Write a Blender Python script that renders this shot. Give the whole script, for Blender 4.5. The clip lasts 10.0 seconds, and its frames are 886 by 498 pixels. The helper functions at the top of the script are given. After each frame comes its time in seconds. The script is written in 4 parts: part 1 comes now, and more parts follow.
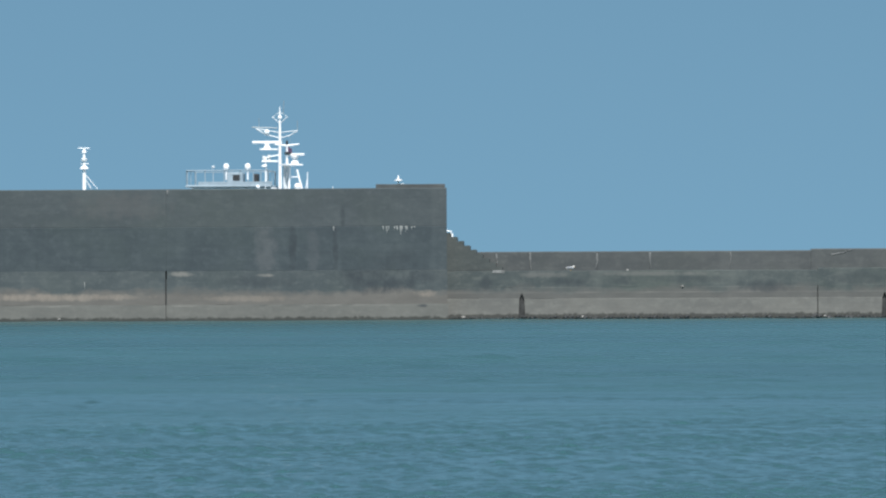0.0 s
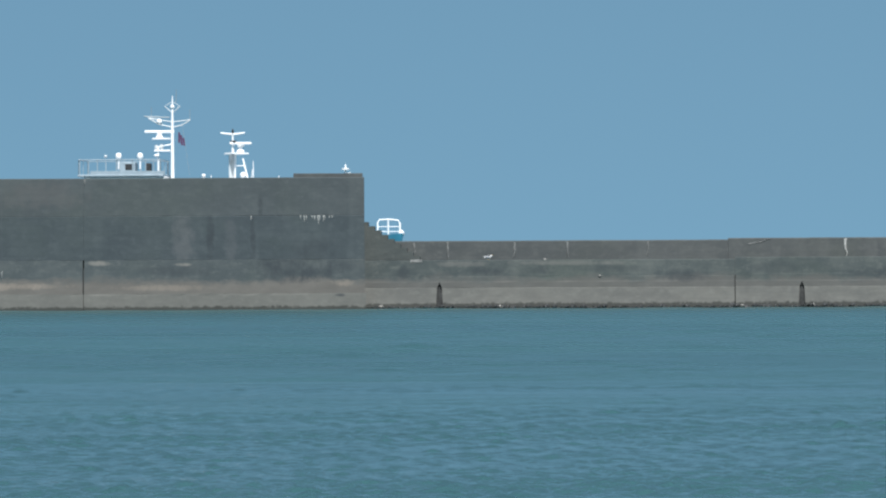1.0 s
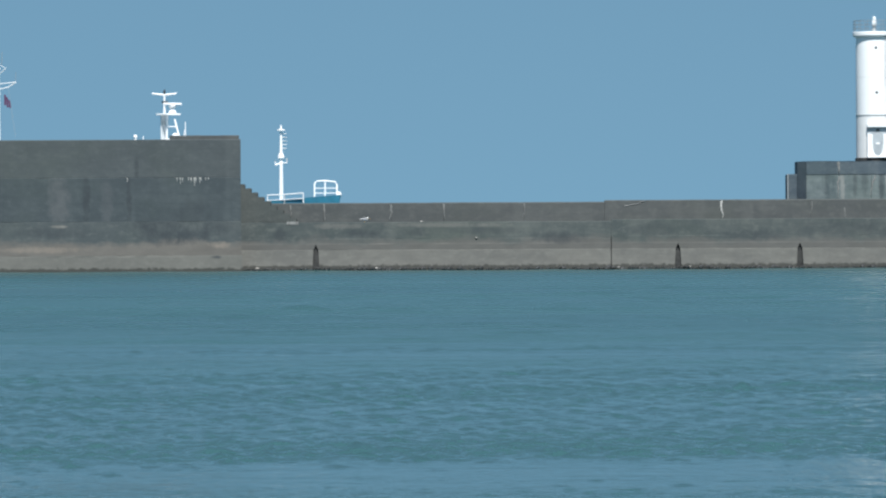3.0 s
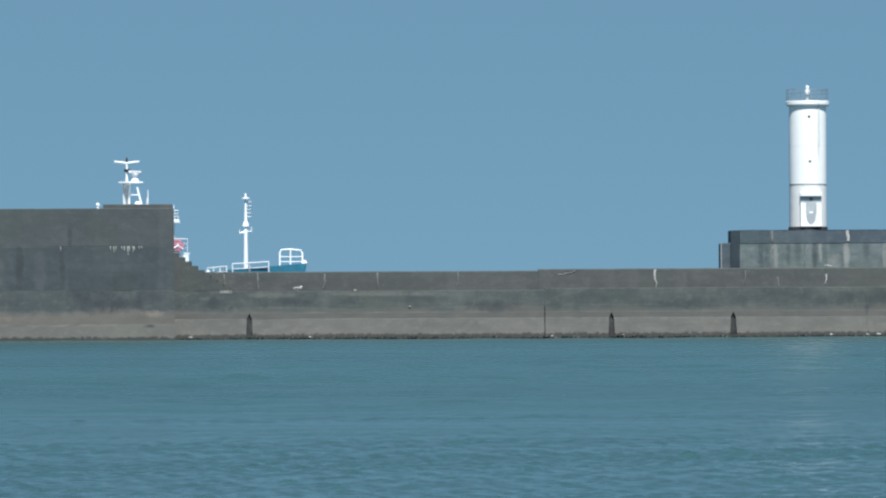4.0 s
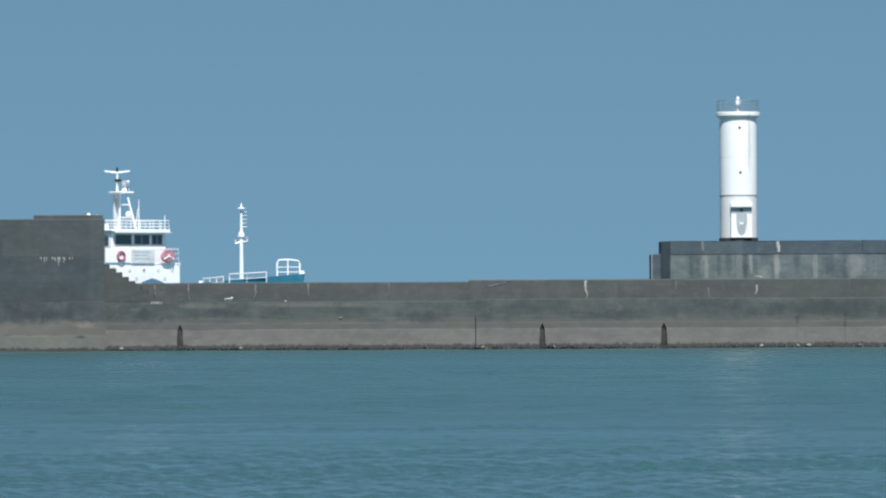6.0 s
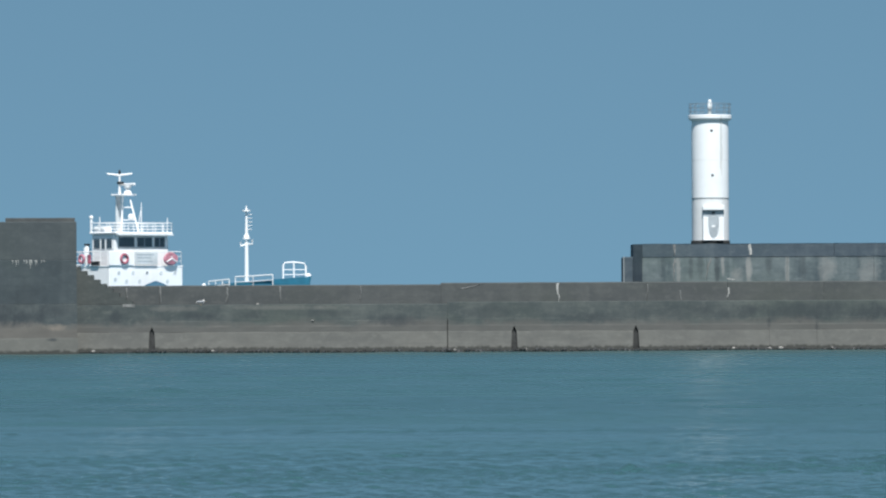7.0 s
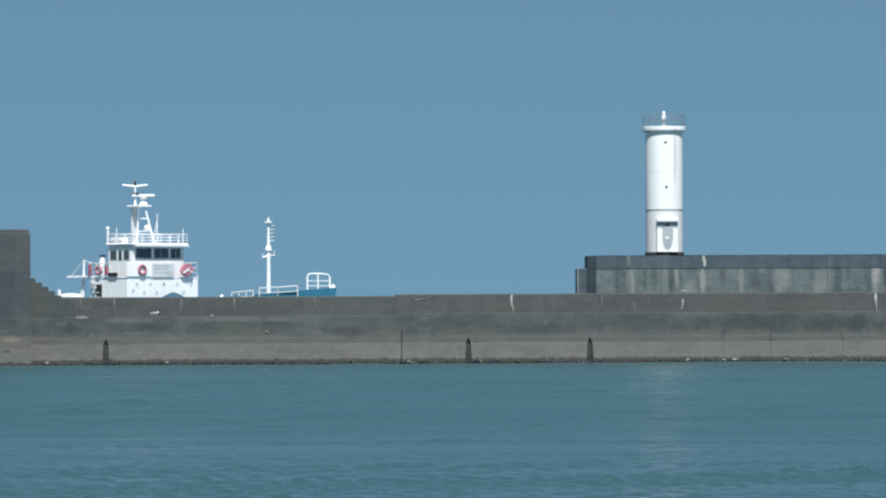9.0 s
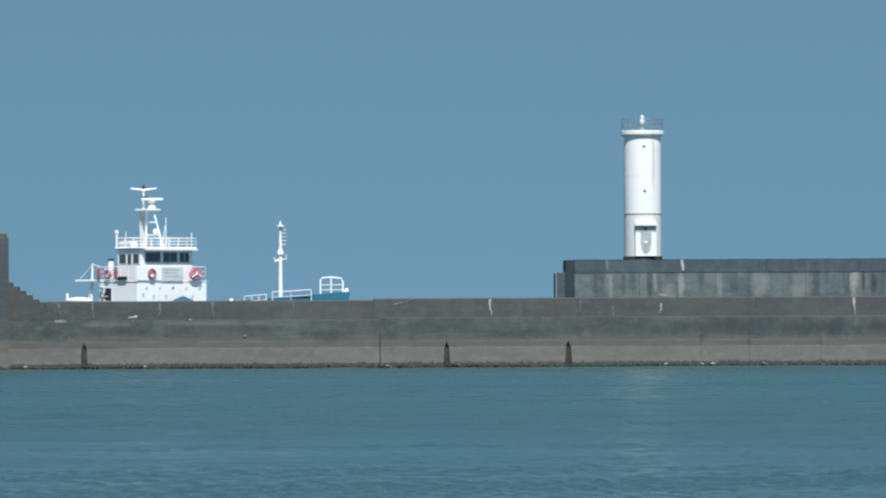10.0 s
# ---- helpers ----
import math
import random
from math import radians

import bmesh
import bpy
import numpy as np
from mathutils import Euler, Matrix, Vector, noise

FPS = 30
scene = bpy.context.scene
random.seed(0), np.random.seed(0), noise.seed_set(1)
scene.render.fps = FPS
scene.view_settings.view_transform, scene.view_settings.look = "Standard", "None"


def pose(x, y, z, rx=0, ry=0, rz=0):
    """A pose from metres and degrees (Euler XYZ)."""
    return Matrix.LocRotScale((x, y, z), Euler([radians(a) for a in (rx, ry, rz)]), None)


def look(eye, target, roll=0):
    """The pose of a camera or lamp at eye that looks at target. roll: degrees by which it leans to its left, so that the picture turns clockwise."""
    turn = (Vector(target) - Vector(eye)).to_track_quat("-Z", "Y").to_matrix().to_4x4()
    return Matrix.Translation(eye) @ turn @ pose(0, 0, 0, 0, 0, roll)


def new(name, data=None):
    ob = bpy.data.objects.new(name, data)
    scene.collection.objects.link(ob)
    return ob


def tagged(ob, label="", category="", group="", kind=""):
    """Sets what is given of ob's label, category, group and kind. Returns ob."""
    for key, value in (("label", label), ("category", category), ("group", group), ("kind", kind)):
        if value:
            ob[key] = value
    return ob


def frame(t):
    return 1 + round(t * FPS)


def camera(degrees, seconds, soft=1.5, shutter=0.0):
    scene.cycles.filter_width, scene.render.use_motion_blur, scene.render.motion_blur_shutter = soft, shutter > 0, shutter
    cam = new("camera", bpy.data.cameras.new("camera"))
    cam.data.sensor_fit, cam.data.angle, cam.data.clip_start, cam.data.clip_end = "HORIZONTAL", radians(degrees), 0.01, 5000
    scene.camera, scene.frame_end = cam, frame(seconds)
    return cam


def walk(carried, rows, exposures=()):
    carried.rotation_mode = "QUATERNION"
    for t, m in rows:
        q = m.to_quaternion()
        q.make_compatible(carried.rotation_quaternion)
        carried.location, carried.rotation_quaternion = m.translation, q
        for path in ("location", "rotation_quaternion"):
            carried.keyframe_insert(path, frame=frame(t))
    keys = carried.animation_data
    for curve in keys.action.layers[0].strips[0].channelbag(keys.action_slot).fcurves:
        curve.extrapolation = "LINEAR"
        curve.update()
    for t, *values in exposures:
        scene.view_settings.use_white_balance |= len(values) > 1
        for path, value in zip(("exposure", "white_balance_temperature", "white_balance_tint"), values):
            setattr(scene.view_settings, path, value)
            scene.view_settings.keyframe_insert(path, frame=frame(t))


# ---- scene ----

EYE = (0.0, 0.0, 3.0)


def aim(pan, tilt, lean=-0.275):
    """Camera pose on its tripod: degrees to the right, degrees up."""
    p, q = radians(pan), radians(tilt)
    way = Vector((math.sin(p) * math.cos(q), math.cos(p) * math.cos(q), math.sin(q)))
    return look(EYE, Vector(EYE) + way * 100, lean)


cam = camera(9.0, 10.0, soft=2.2)
walk(cam, [
    (0, aim(-3.204, 0.306)),
    (0.1, aim(-3.145, 0.299)),
    (0.2, aim(-3.079, 0.289)),
    (0.3, aim(-3.020, 0.285)),
    (0.4, aim(-2.954, 0.285)),
    (0.5, aim(-2.873, 0.286)),
    (0.6, aim(-2.760, 0.276)),
    (0.7, aim(-2.633, 0.258)),
    (0.8, aim(-2.517, 0.234)),
    (0.9, aim(-2.432, 0.212)),
    (1, aim(-2.366, 0.193)),
    (1.1, aim(-2.327, 0.106)),
    (1.2, aim(-2.288, 0.023)),
    (1.3, aim(-2.253, -0.038)),
    (1.4, aim(-2.224, -0.080)),
    (1.5, aim(-2.204, -0.111)),
    (1.6, aim(-2.186, -0.150)),
    (1.7, aim(-2.165, -0.182)),
    (1.8, aim(-2.143, -0.213)),
    (1.9, aim(-2.116, -0.236)),
    (2, aim(-2.080, -0.250)),
    (2.1, aim(-2.024, -0.257)),
    (2.2, aim(-1.977, -0.261)),
    (2.3, aim(-1.923, -0.263)),
    (2.4, aim(-1.869, -0.263)),
    (2.5, aim(-1.828, -0.267)),
    (2.6, aim(-1.704, -0.259)),
    (2.7, aim(-1.509, -0.255)),
    (2.8, aim(-1.348, -0.249)),
    (2.9, aim(-1.221, -0.235)),
    (3, aim(-1.110, -0.198)),
    (3.1, aim(-1.032, 0.102)),
    (3.2, aim(-0.910, 0.366)),
    (3.4, aim(-0.775, 0.468)),
    (4.3, aim(-0.301, 0.530)),
    (4.4, aim(-0.276, 0.541)),
    (4.5, aim(-0.246, 0.550)),
    (4.6, aim(-0.193, 0.553)),
    (4.8, aim(-0.134, 0.561)),
    (5, aim(-0.087, 0.576)),
    (5.5, aim(0.096, 0.596)),
    (7, aim(0.560, 0.635)),
    (7.5, aim(0.686, 0.655)),
    (8, aim(0.818, 0.690)),
    (8.5, aim(0.950, 0.721)),
    (9, aim(1.028, 0.751)),
    (9.5, aim(1.116, 0.768)),
    (10, aim(1.248, 0.792)),
], exposures=[(0, 0.44), (3, 0.46), (5, 0.32), (7, 0.30), (10, 0.23)])

# ---------------------------------------------------------------- light
SUN_ELEV, SUN_AZ = 55.0, 173.0      # degrees; azimuth clockwise from +y
world = bpy.data.worlds.new("sky")
scene.world = world
world.use_nodes = True
wt = world.node_tree
wt.nodes.clear()
w_out = wt.nodes.new("ShaderNodeOutputWorld")
w_bg = wt.nodes.new("ShaderNodeBackground")
w_sky = wt.nodes.new("ShaderNodeTexSky")
w_sky.sky_type = "NISHITA"
w_sky.sun_disc = False
w_sky.sun_elevation, w_sky.sun_rotation = radians(SUN_ELEV), radians(SUN_AZ)
w_sky.air_density, w_sky.dust_density, w_sky.ozone_density = 1.0, 0.3, 1.6
w_co = wt.nodes.new("ShaderNodeTexCoord")
w_up = wt.nodes.new("ShaderNodeVectorMath")
w_up.operation = "ADD"
w_up.inputs[1].default_value = (0, 0, 0.33)
w_nm = wt.nodes.new("ShaderNodeVectorMath")
w_nm.operation = "NORMALIZE"
wt.links.new(w_co.outputs["Generated"], w_up.inputs[0])
wt.links.new(w_up.outputs[0], w_nm.inputs[0])
wt.links.new(w_nm.outputs[0], w_sky.inputs["Vector"])
w_hue = wt.nodes.new("ShaderNodeMix")      # sea haze: a slightly greener blue
w_hue.data_type, w_hue.blend_type = "RGBA", "MULTIPLY"
w_hue.inputs[0].default_value = 1.0
w_hue.inputs[7].default_value = (0.855, 1.055, 0.915, 1)
wt.links.new(w_sky.outputs[0], w_hue.inputs[6])
wt.links.new(w_hue.outputs[2], w_bg.inputs[0])
wt.links.new(w_bg.outputs[0], w_out.inputs[0])
w_bg.inputs[1].default_value = 0.093

sun_dir = Vector((math.sin(radians(SUN_AZ)) * math.cos(radians(SUN_ELEV)),
                  math.cos(radians(SUN_AZ)) * math.cos(radians(SUN_ELEV)), math.sin(radians(SUN_ELEV))))
sun_data = bpy.data.lights.new("sun", "SUN")
sun_data.energy, sun_data.angle, sun_data.color = 5.0, radians(0.6), (1.0, 0.98, 0.95)
sun = new("sun", sun_data)
sun.matrix_world = look(sun_dir * 300 + Vector((0, 400, 0)), (0, 400, 0))


# ---------------------------------------------------------------- materials
class Nodes:
    """Small helper to wire a material."""

    def __init__(self, name):
        self.mat = bpy.data.materials.new(name)
        self.mat.use_nodes = True
        self.t = self.mat.node_tree
        self.bsdf = self.t.nodes["Principled BSDF"]
        geo = self.t.nodes.new("ShaderNodeTexCoord")
        self.pos = geo.outputs["Object"]

    def link(self, a, b):
        self.t.links.new(a, b)

    def noise(self, scale, detail=4.0, stretch=(1, 1, 1), rough=0.55, shift=(0, 0, 0)):
        m = self.t.nodes.new("ShaderNodeMapping")
        m.inputs["Scale"].default_value = stretch
        m.inputs["Location"].default_value = shift
        self.link(self.pos, m.inputs[0])
        n = self.t.nodes.new("ShaderNodeTexNoise")
        n.inputs["Scale"].default_value, n.inputs["Detail"].default_value = scale, detail
        n.inputs["Roughness"].default_value = rough
        self.link(m.outputs[0], n.inputs["Vector"])
        return n.outputs[0]

    def span(self, value, a, b, lo=0.0, hi=1.0):
        r = self.t.nodes.new("ShaderNodeMapRange")
        for i, v in zip(range(1, 5), (a, b, lo, hi)):
            r.inputs[i].default_value = v
        self.link(value, r.inputs[0])
        return r.outputs[0]

    def math(self, op, a, b):
        m = self.t.nodes.new("ShaderNodeMath")
        m.operation = op
        for i, v in enumerate((a, b)):
            if isinstance(v, (int, float)):
                m.inputs[i].default_value = v
            else:
                self.link(v, m.inputs[i])
        return m.outputs[0]

    def mix(self, fac, a, b):
        m = self.t.nodes.new("ShaderNodeMix")
        m.data_type = "RGBA"
        for sock, v in ((m.inputs[0], fac), (m.inputs[6], a), (m.inputs[7], b)):
            if isinstance(v, (int, float)):
                sock.default_value = v
            elif isinstance(v, tuple):
                sock.default_value = (*v, 1)
            else:
                self.link(v, sock)
        return m.outputs[2]

    def axis(self, k):
        s = self.t.nodes.new("ShaderNodeSeparateXYZ")
        self.link(self.pos, s.inputs[0])
        return s.outputs[k]

    def x(self):
        return self.axis(0)

    def z(self):
        return self.axis(2)

    def bump(self, height, dist, strength=0.6):
        b = self.t.nodes.new("ShaderNodeBump")
        b.inputs["Strength"].default_value, b.inputs["Distance"].default_value = strength, dist
        self.link(height, b.inputs["Height"])
        self.link(b.outputs[0], self.bsdf.inputs["Normal"])

    def color(self, v):
        if isinstance(v, tuple):
            self.bsdf.inputs["Base Color"].default_value = (*v, 1)
        else:
            self.link(v, self.bsdf.inputs["Base Color"])
        return self

    def set(self, **kw):
        for k, v in kw.items():
            self.bsdf.inputs[k.replace("_", " ").title().replace("Ior", "IOR")].default_value = v
        return self


def concrete(name, base, pale, dark, streak=0.5, patch=0.5, tide=None, gain=0.94, wet=0.0, stains=()):
    """Weathered marine concrete: mottling, long run-off streaks, pale crust; tide: (height, colour, amount) crust near the water;
    wet: dark weed at the waterline; stains: (x, z, half width, half height, colour, amount)."""
    base, pale, dark = (tuple(c * g for c, g in zip(k, (gain * 0.91, gain, gain * 1.0))) for k in (base, pale, dark))
    n = Nodes(name)
    boards = n.noise(1.0, 3, (0.12, 0.12, 5.0), 0.6)
    grain = n.noise(1.7, 6, (0.8, 0.8, 1.2), 0.7, (4, 1, 8))
    big = n.noise(0.13, 5, (1, 1, 1.8))
    mid = n.noise(0.7, 5, (0.7, 0.7, 1.4), 0.6, (3, 5, 1))
    fine = n.noise(4.0, 5)
    run = n.noise(0.8, 4, (1.3, 1.3, 0.08), 0.6)
    run2 = n.noise(0.5, 3, (1.2, 1.2, 0.06), 0.5, (9, 0, 0))
    c = n.mix(n.span(big, 0.36, 0.64, 0, patch), base, dark)
    c = n.mix(n.span(mid, 0.45, 0.75, 0, 0.5), c, pale)
    c = n.mix(n.span(mid, 0.5, 0.28, 0, 0.45), c, dark)
    c = n.mix(n.span(run, 0.52, 0.68, 0, streak), c, dark)
    c = n.mix(n.span(run2, 0.55, 0.7, 0, streak), c, pale)
    c = n.mix(n.span(fine, 0.45, 0.75, 0, 0.2), c, pale)
    c = n.mix(n.span(boards, 0.5, 0.68, 0, 0.35), c, dark)
    c = n.mix(n.span(grain, 0.52, 0.68, 0, 0.6), c, pale)
    c = n.mix(n.span(grain, 0.46, 0.3, 0, 0.5), c, dark)
    algae = (base[0] * 1.04, base[1] * 1.1, base[2] * 0.9)
    c = n.mix(n.span(n.noise(0.16, 5, (0.8, 0.8, 1.2), 0.65, (6, 2, 3)), 0.45, 0.68, 0, 0.0 if wet else 0.35), c, algae)
    if tide:
        hi, col, amount = tide
        ragged = n.noise(0.35, 6, (0.7, 0.7, 1.3), 0.65)
        edge = n.math("ADD", n.z(), n.span(ragged, 0.3, 0.7, -0.5, 0.5))
        c = n.mix(n.span(edge, hi - 0.1, hi + 0.4, amount, 0), c, n.mix(n.span(mid, 0.35, 0.7, 0, 1), col, tuple(k * 0.78 for k in col)))
    ragged = n.noise(1.1, 6, (1, 1, 0.8), 0.7, (2, 2, 7))
    for x, z, w, h, col, amount in stains:
        m = n.math("SUBTRACT", 1.0, n.math("ADD", n.math("POWER", n.math("DIVIDE", n.math("SUBTRACT", n.x(), x), w), 2.0),
                                            n.math("POWER", n.math("DIVIDE", n.math("SUBTRACT", n.z(), z), h), 2.0)))
        m = n.math("ADD", m, n.span(ragged, 0.25, 0.75, -1.1, 0.9))
        c = n.mix(n.span(m, -0.3, 0.9, 0, amount), c, col)
    if wet:
        edge = n.math("ADD", n.z(), n.span(fine, 0.3, 0.7, -0.12, 0.12))
        c = n.mix(n.span(edge, wet, wet + 0.12, 0.85, 0), c, (0.025, 0.027, 0.024))
    n.color(c).set(roughness=0.92)
    n.bump(n.math("ADD", fine, mid), 0.03, 0.25)
    return n.mat


DAMP = (0.026, 0.034, 0.04)
LIMED = (0.26, 0.262, 0.25)
SAND = (0.215, 0.185, 0.155)
M_TALL = concrete("tall wall concrete", (0.063, 0.07, 0.075), (0.088, 0.094, 0.096), (0.047, 0.054, 0.059), 0.35, 0.5,
                  stains=((-31.2, 7.7, 0.22, 0.8, DAMP, 0.7), (-48.0, 8.6, 4.0, 1.2, (0.085, 0.085, 0.083), 0.4)))
M_TALL_DARK = concrete("damp tall wall concrete", (0.05, 0.06, 0.067), (0.078, 0.088, 0.093), (0.038, 0.047, 0.054), 0.45, 0.5,
                       stains=((-35.0, 5.5, 0.35, 1.9, DAMP, 0.75), (-31.75, 5.4, 0.25, 2.0, DAMP, 0.7), (-37.0, 5.2, 0.9, 2.2, (0.095, 0.102, 0.106), 0.5),
                               (-33.4, 5.3, 0.5, 1.8, (0.082, 0.09, 0.096), 0.4), (-27.2, 4.4, 1.5, 1.2, DAMP, 0.4)))
M_TALL_LOW = concrete("tall wall base concrete", (0.058, 0.066, 0.07), (0.098, 0.102, 0.1), (0.045, 0.053, 0.057), 0.25, 0.6,
                      (2.05, (0.118, 0.112, 0.102), 0.97), 0.98,
                      stains=((-53.5, 1.75, 7.0, 0.3, SAND, 0.75), (-38.5, 1.6, 3.5, 0.25, SAND, 0.45), (-24.9, 1.95, 0.9, 0.3, SAND, 0.6),
                              (-28.6, 3.0, 3.2, 1.0, DAMP, 0.85), (-25.0, 3.2, 1.8, 0.5, DAMP, 0.5), (-37.5, 2.9, 3.0, 0.5, DAMP, 0.5), (-43.4, 3.45, 0.9, 0.2, (0.17, 0.165, 0.15), 0.8), (-37.1, 3.35, 0.8, 0.14, (0.17, 0.165, 0.15), 0.8)))
M_TIDE = concrete("tidal crust concrete", (0.113, 0.103, 0.094), (0.145, 0.132, 0.12), (0.094, 0.087, 0.081), 0.15, 0.4, None, 1.1, wet=0.1,
                  stains=((-25.2, 1.0, 0.5, 0.12, DAMP, 0.7),))
M_TIDE_LOW = concrete("low wall tidal concrete", (0.118, 0.106, 0.097), (0.15, 0.138, 0.126), (0.09, 0.084, 0.08), 0.25, 0.6, None, 1.03, wet=0.26)
M_PARA = concrete("parapet concrete", (0.07, 0.07, 0.071), (0.104, 0.101, 0.098), (0.053, 0.055, 0.057), 0.35, 0.6, None, 0.97)
M_MID = concrete("ledge wall concrete", (0.073, 0.079, 0.078), (0.115, 0.116, 0.108), (0.044, 0.052, 0.054), 0.45, 0.7,
                 (2.05, (0.108, 0.104, 0.097), 0.75), 0.97,
                 stains=((-14.0, 2.75, 1.6, 0.35, DAMP, 0.7), (-10.2, 2.8, 1.2, 0.4, DAMP, 0.6), (-5.0, 2.9, 3.0, 0.3, DAMP, 0.45), (-20.5, 2.7, 0.5, 0.5, DAMP, 0.6),
                         (0.5, 2.4, 2.2, 0.5, DAMP, 0.6), (7.5, 2.9, 1.8, 0.5, DAMP, 0.4), (15.5, 2.5, 2.5, 0.4, DAMP, 0.5), (23.0, 2.9, 6.0, 0.6, DAMP, 0.4), (33.0, 2.85, 9.0, 0.75, DAMP, 0.6), (32.3, 1.6, 0.18, 0.9, DAMP, 0.4), (28.7, 2.0, 0.2, 0.5, DAMP, 0.45), (37.7, 1.8, 0.2, 0.7, DAMP, 0.4),
                         (44.0, 2.85, 9.0, 0.75, DAMP, 0.55), (-8.0, 3.35, 5.0, 0.2, (0.13, 0.13, 0.122), 0.6), (-16.0, 3.3, 2.0, 0.25, (0.13, 0.13, 0.122), 0.6)))
M_LIGHT = concrete("lighthouse block concrete", (0.104, 0.121, 0.128), (0.175, 0.192, 0.195), (0.053, 0.07, 0.081), 0.95, 0.45,
                   stains=((40.7, 6.3, 0.4, 1.1, LIMED, 0.9), (41.4, 6.4, 0.16, 1.3, DAMP, 0.8), (42.2, 6.3, 0.3, 1.2, DAMP, 0.9), (22.1, 6.2, 0.2, 1.3, LIMED, 0.55),
                           (23.05, 6.4, 0.2, 1.2, DAMP, 0.45), (23.8, 6.4, 0.28, 1.1, DAMP, 0.45), (25.05, 6.2, 0.22, 1.3, DAMP, 0.65), (25.5, 6.5, 0.16, 1.0, LIMED, 0.7),
                           (27.5, 6.2, 0.25, 1.4, LIMED, 0.7), (26.6, 5.6, 0.5, 0.6, LIMED, 0.4), (29.0, 6.5, 0.3, 0.9, DAMP, 0.4), (30.4, 6.1, 0.2, 1.4, LIMED, 0.55),
                           (31.6, 6.4, 0.35, 1.0, DAMP, 0.5), (33.4, 6.1, 0.7, 1.2, LIMED, 0.4), (20.9, 6.3, 0.2, 1.2, DAMP, 0.35), (36.6, 6.0, 0.9, 1.2, LIMED, 0.35)))
M_COPING_AND_SHADE = concrete("lighthouse coping concrete, also end shade", (0.06, 0.078, 0.098), (0.11, 0.124, 0.138), (0.043, 0.058, 0.077), 0.7, 0.5)
M_STAIR = concrete("stair concrete", (0.072, 0.076, 0.073), (0.1, 0.1, 0.095), (0.05, 0.054, 0.054), 0.3, 0.6)


def plain(name, col, rough=0.5, metal=0.0, vary=0.12, scale=1.5, grain=0.004, dirt=None, run=None):
    """A painted or raw surface with slight mottling and fine relief; run: one long stain (x, z, half width, half height, colour, amount)."""
    n = Nodes(name)
    low = tuple(max(0.0, c * (1 - vary * 2)) for c in col)
    c = n.mix(n.span(n.noise(scale, 5), 0.35, 0.7, 0, 1), col, low)
    if dirt:
        c = n.mix(n.span(n.noise(1.2, 4, (2, 2, 0.12)), 0.55, 0.75, 0, 0.6), c, dirt)
    if run:
        x, z, w, h, col, amount = run
        m = n.math("ADD", n.math("POWER", n.math("DIVIDE", n.math("SUBTRACT", n.x(), x), w), 2.0), n.math("POWER", n.math("DIVIDE", n.math("SUBTRACT", n.z(), z), h), 4.0))
        m = n.math("ADD", m, n.span(n.noise(2.2, 5, (1.5, 1.5, 0.5), 0.65), 0.3, 0.7, -0.5, 0.5))
        c = n.mix(n.span(m, 0.4, 1.2, amount, 0), c, col)
    n.color(c).set(roughness=rough, metallic=metal)
    n.bump(n.noise(scale * 12, 3), grain, 0.4)
    return n.mat


M_WHITE = plain("white ship paint", (0.84, 0.85, 0.86), 0.4, vary=0.03, dirt=(0.74, 0.73, 0.7))
M_TOWER = plain("white tower paint", (0.77, 0.79, 0.8), 0.55, vary=0.03, scale=0.7, dirt=(0.72, 0.72, 0.7), run=(0.78, 7.6, 0.13, 2.3, (0.56, 0.56, 0.54), 0.75))
M_TOWER_LOW = plain("weathered white tower paint", (0.68, 0.69, 0.69), 0.6, vary=0.05, dirt=(0.6, 0.6, 0.58))
M_GREYWHITE = plain("pale grey ship paint", (0.6, 0.64, 0.66), 0.45)
M_PALE = plain("pale blue-grey ship paint", (0.29, 0.36, 0.41), 0.45)
M_BLUE = plain("blue hull paint", (0.035, 0.22, 0.34), 0.6, dirt=(0.06, 0.16, 0.24))
M_CANVAS = plain("blue canvas", (0.025, 0.09, 0.15), 0.8)
M_STEEL = plain("grey galvanised steel", (0.3, 0.33, 0.34), 0.5, 0.3)
M_RAIL = plain("thin grey rail steel", (0.22, 0.27, 0.3), 0.5, 0.3)
M_DARK = plain("dark weathered fitting, also doorway shade", (0.02, 0.022, 0.024), 0.6)
M_RED = plain("faded red canvas", (0.44, 0.13, 0.18), 0.6, vary=0.25, scale=3)
M_BLOTCH = plain("bleached red canvas", (0.52, 0.22, 0.28), 0.7, vary=0.25, scale=3)
M_FLAG = plain("dark red flag cloth", (0.085, 0.03, 0.085), 0.8)
M_DOOR_AND_SHADE = plain("grey door paint, also porch shade", (0.38, 0.42, 0.45), 0.5)
M_LIME = plain("white lime crust", (0.45, 0.45, 0.43), 0.9, vary=0.2, scale=6, grain=0.02)
M_LIME_DULL = plain("dull lime crust", (0.215, 0.22, 0.215), 0.9, vary=0.25, scale=6, grain=0.02)
M_ROCK = plain("dark wet stone", (0.04, 0.042, 0.043), 0.6, vary=0.3, scale=3, grain=0.03)
M_JOINT = plain("washed-out joint", (0.036, 0.038, 0.038), 0.9, vary=0.3, scale=2, grain=0.03)
M_PALE_ROCK = plain("pale stone", (0.32, 0.31, 0.29), 0.85, vary=0.2, scale=5, grain=0.02)
M_GULL = plain("white plumage", (0.75, 0.74, 0.72), 0.8)
M_GULL_WING = plain("grey plumage", (0.3, 0.31, 0.33), 0.8)
M_BEAK = plain("yellow beak", (0.6, 0.35, 0.05), 0.5)
M_GLASS = Nodes("tinted window glass").color((0.05, 0.075, 0.095)).set(roughness=0.1, ior=1.5).mat


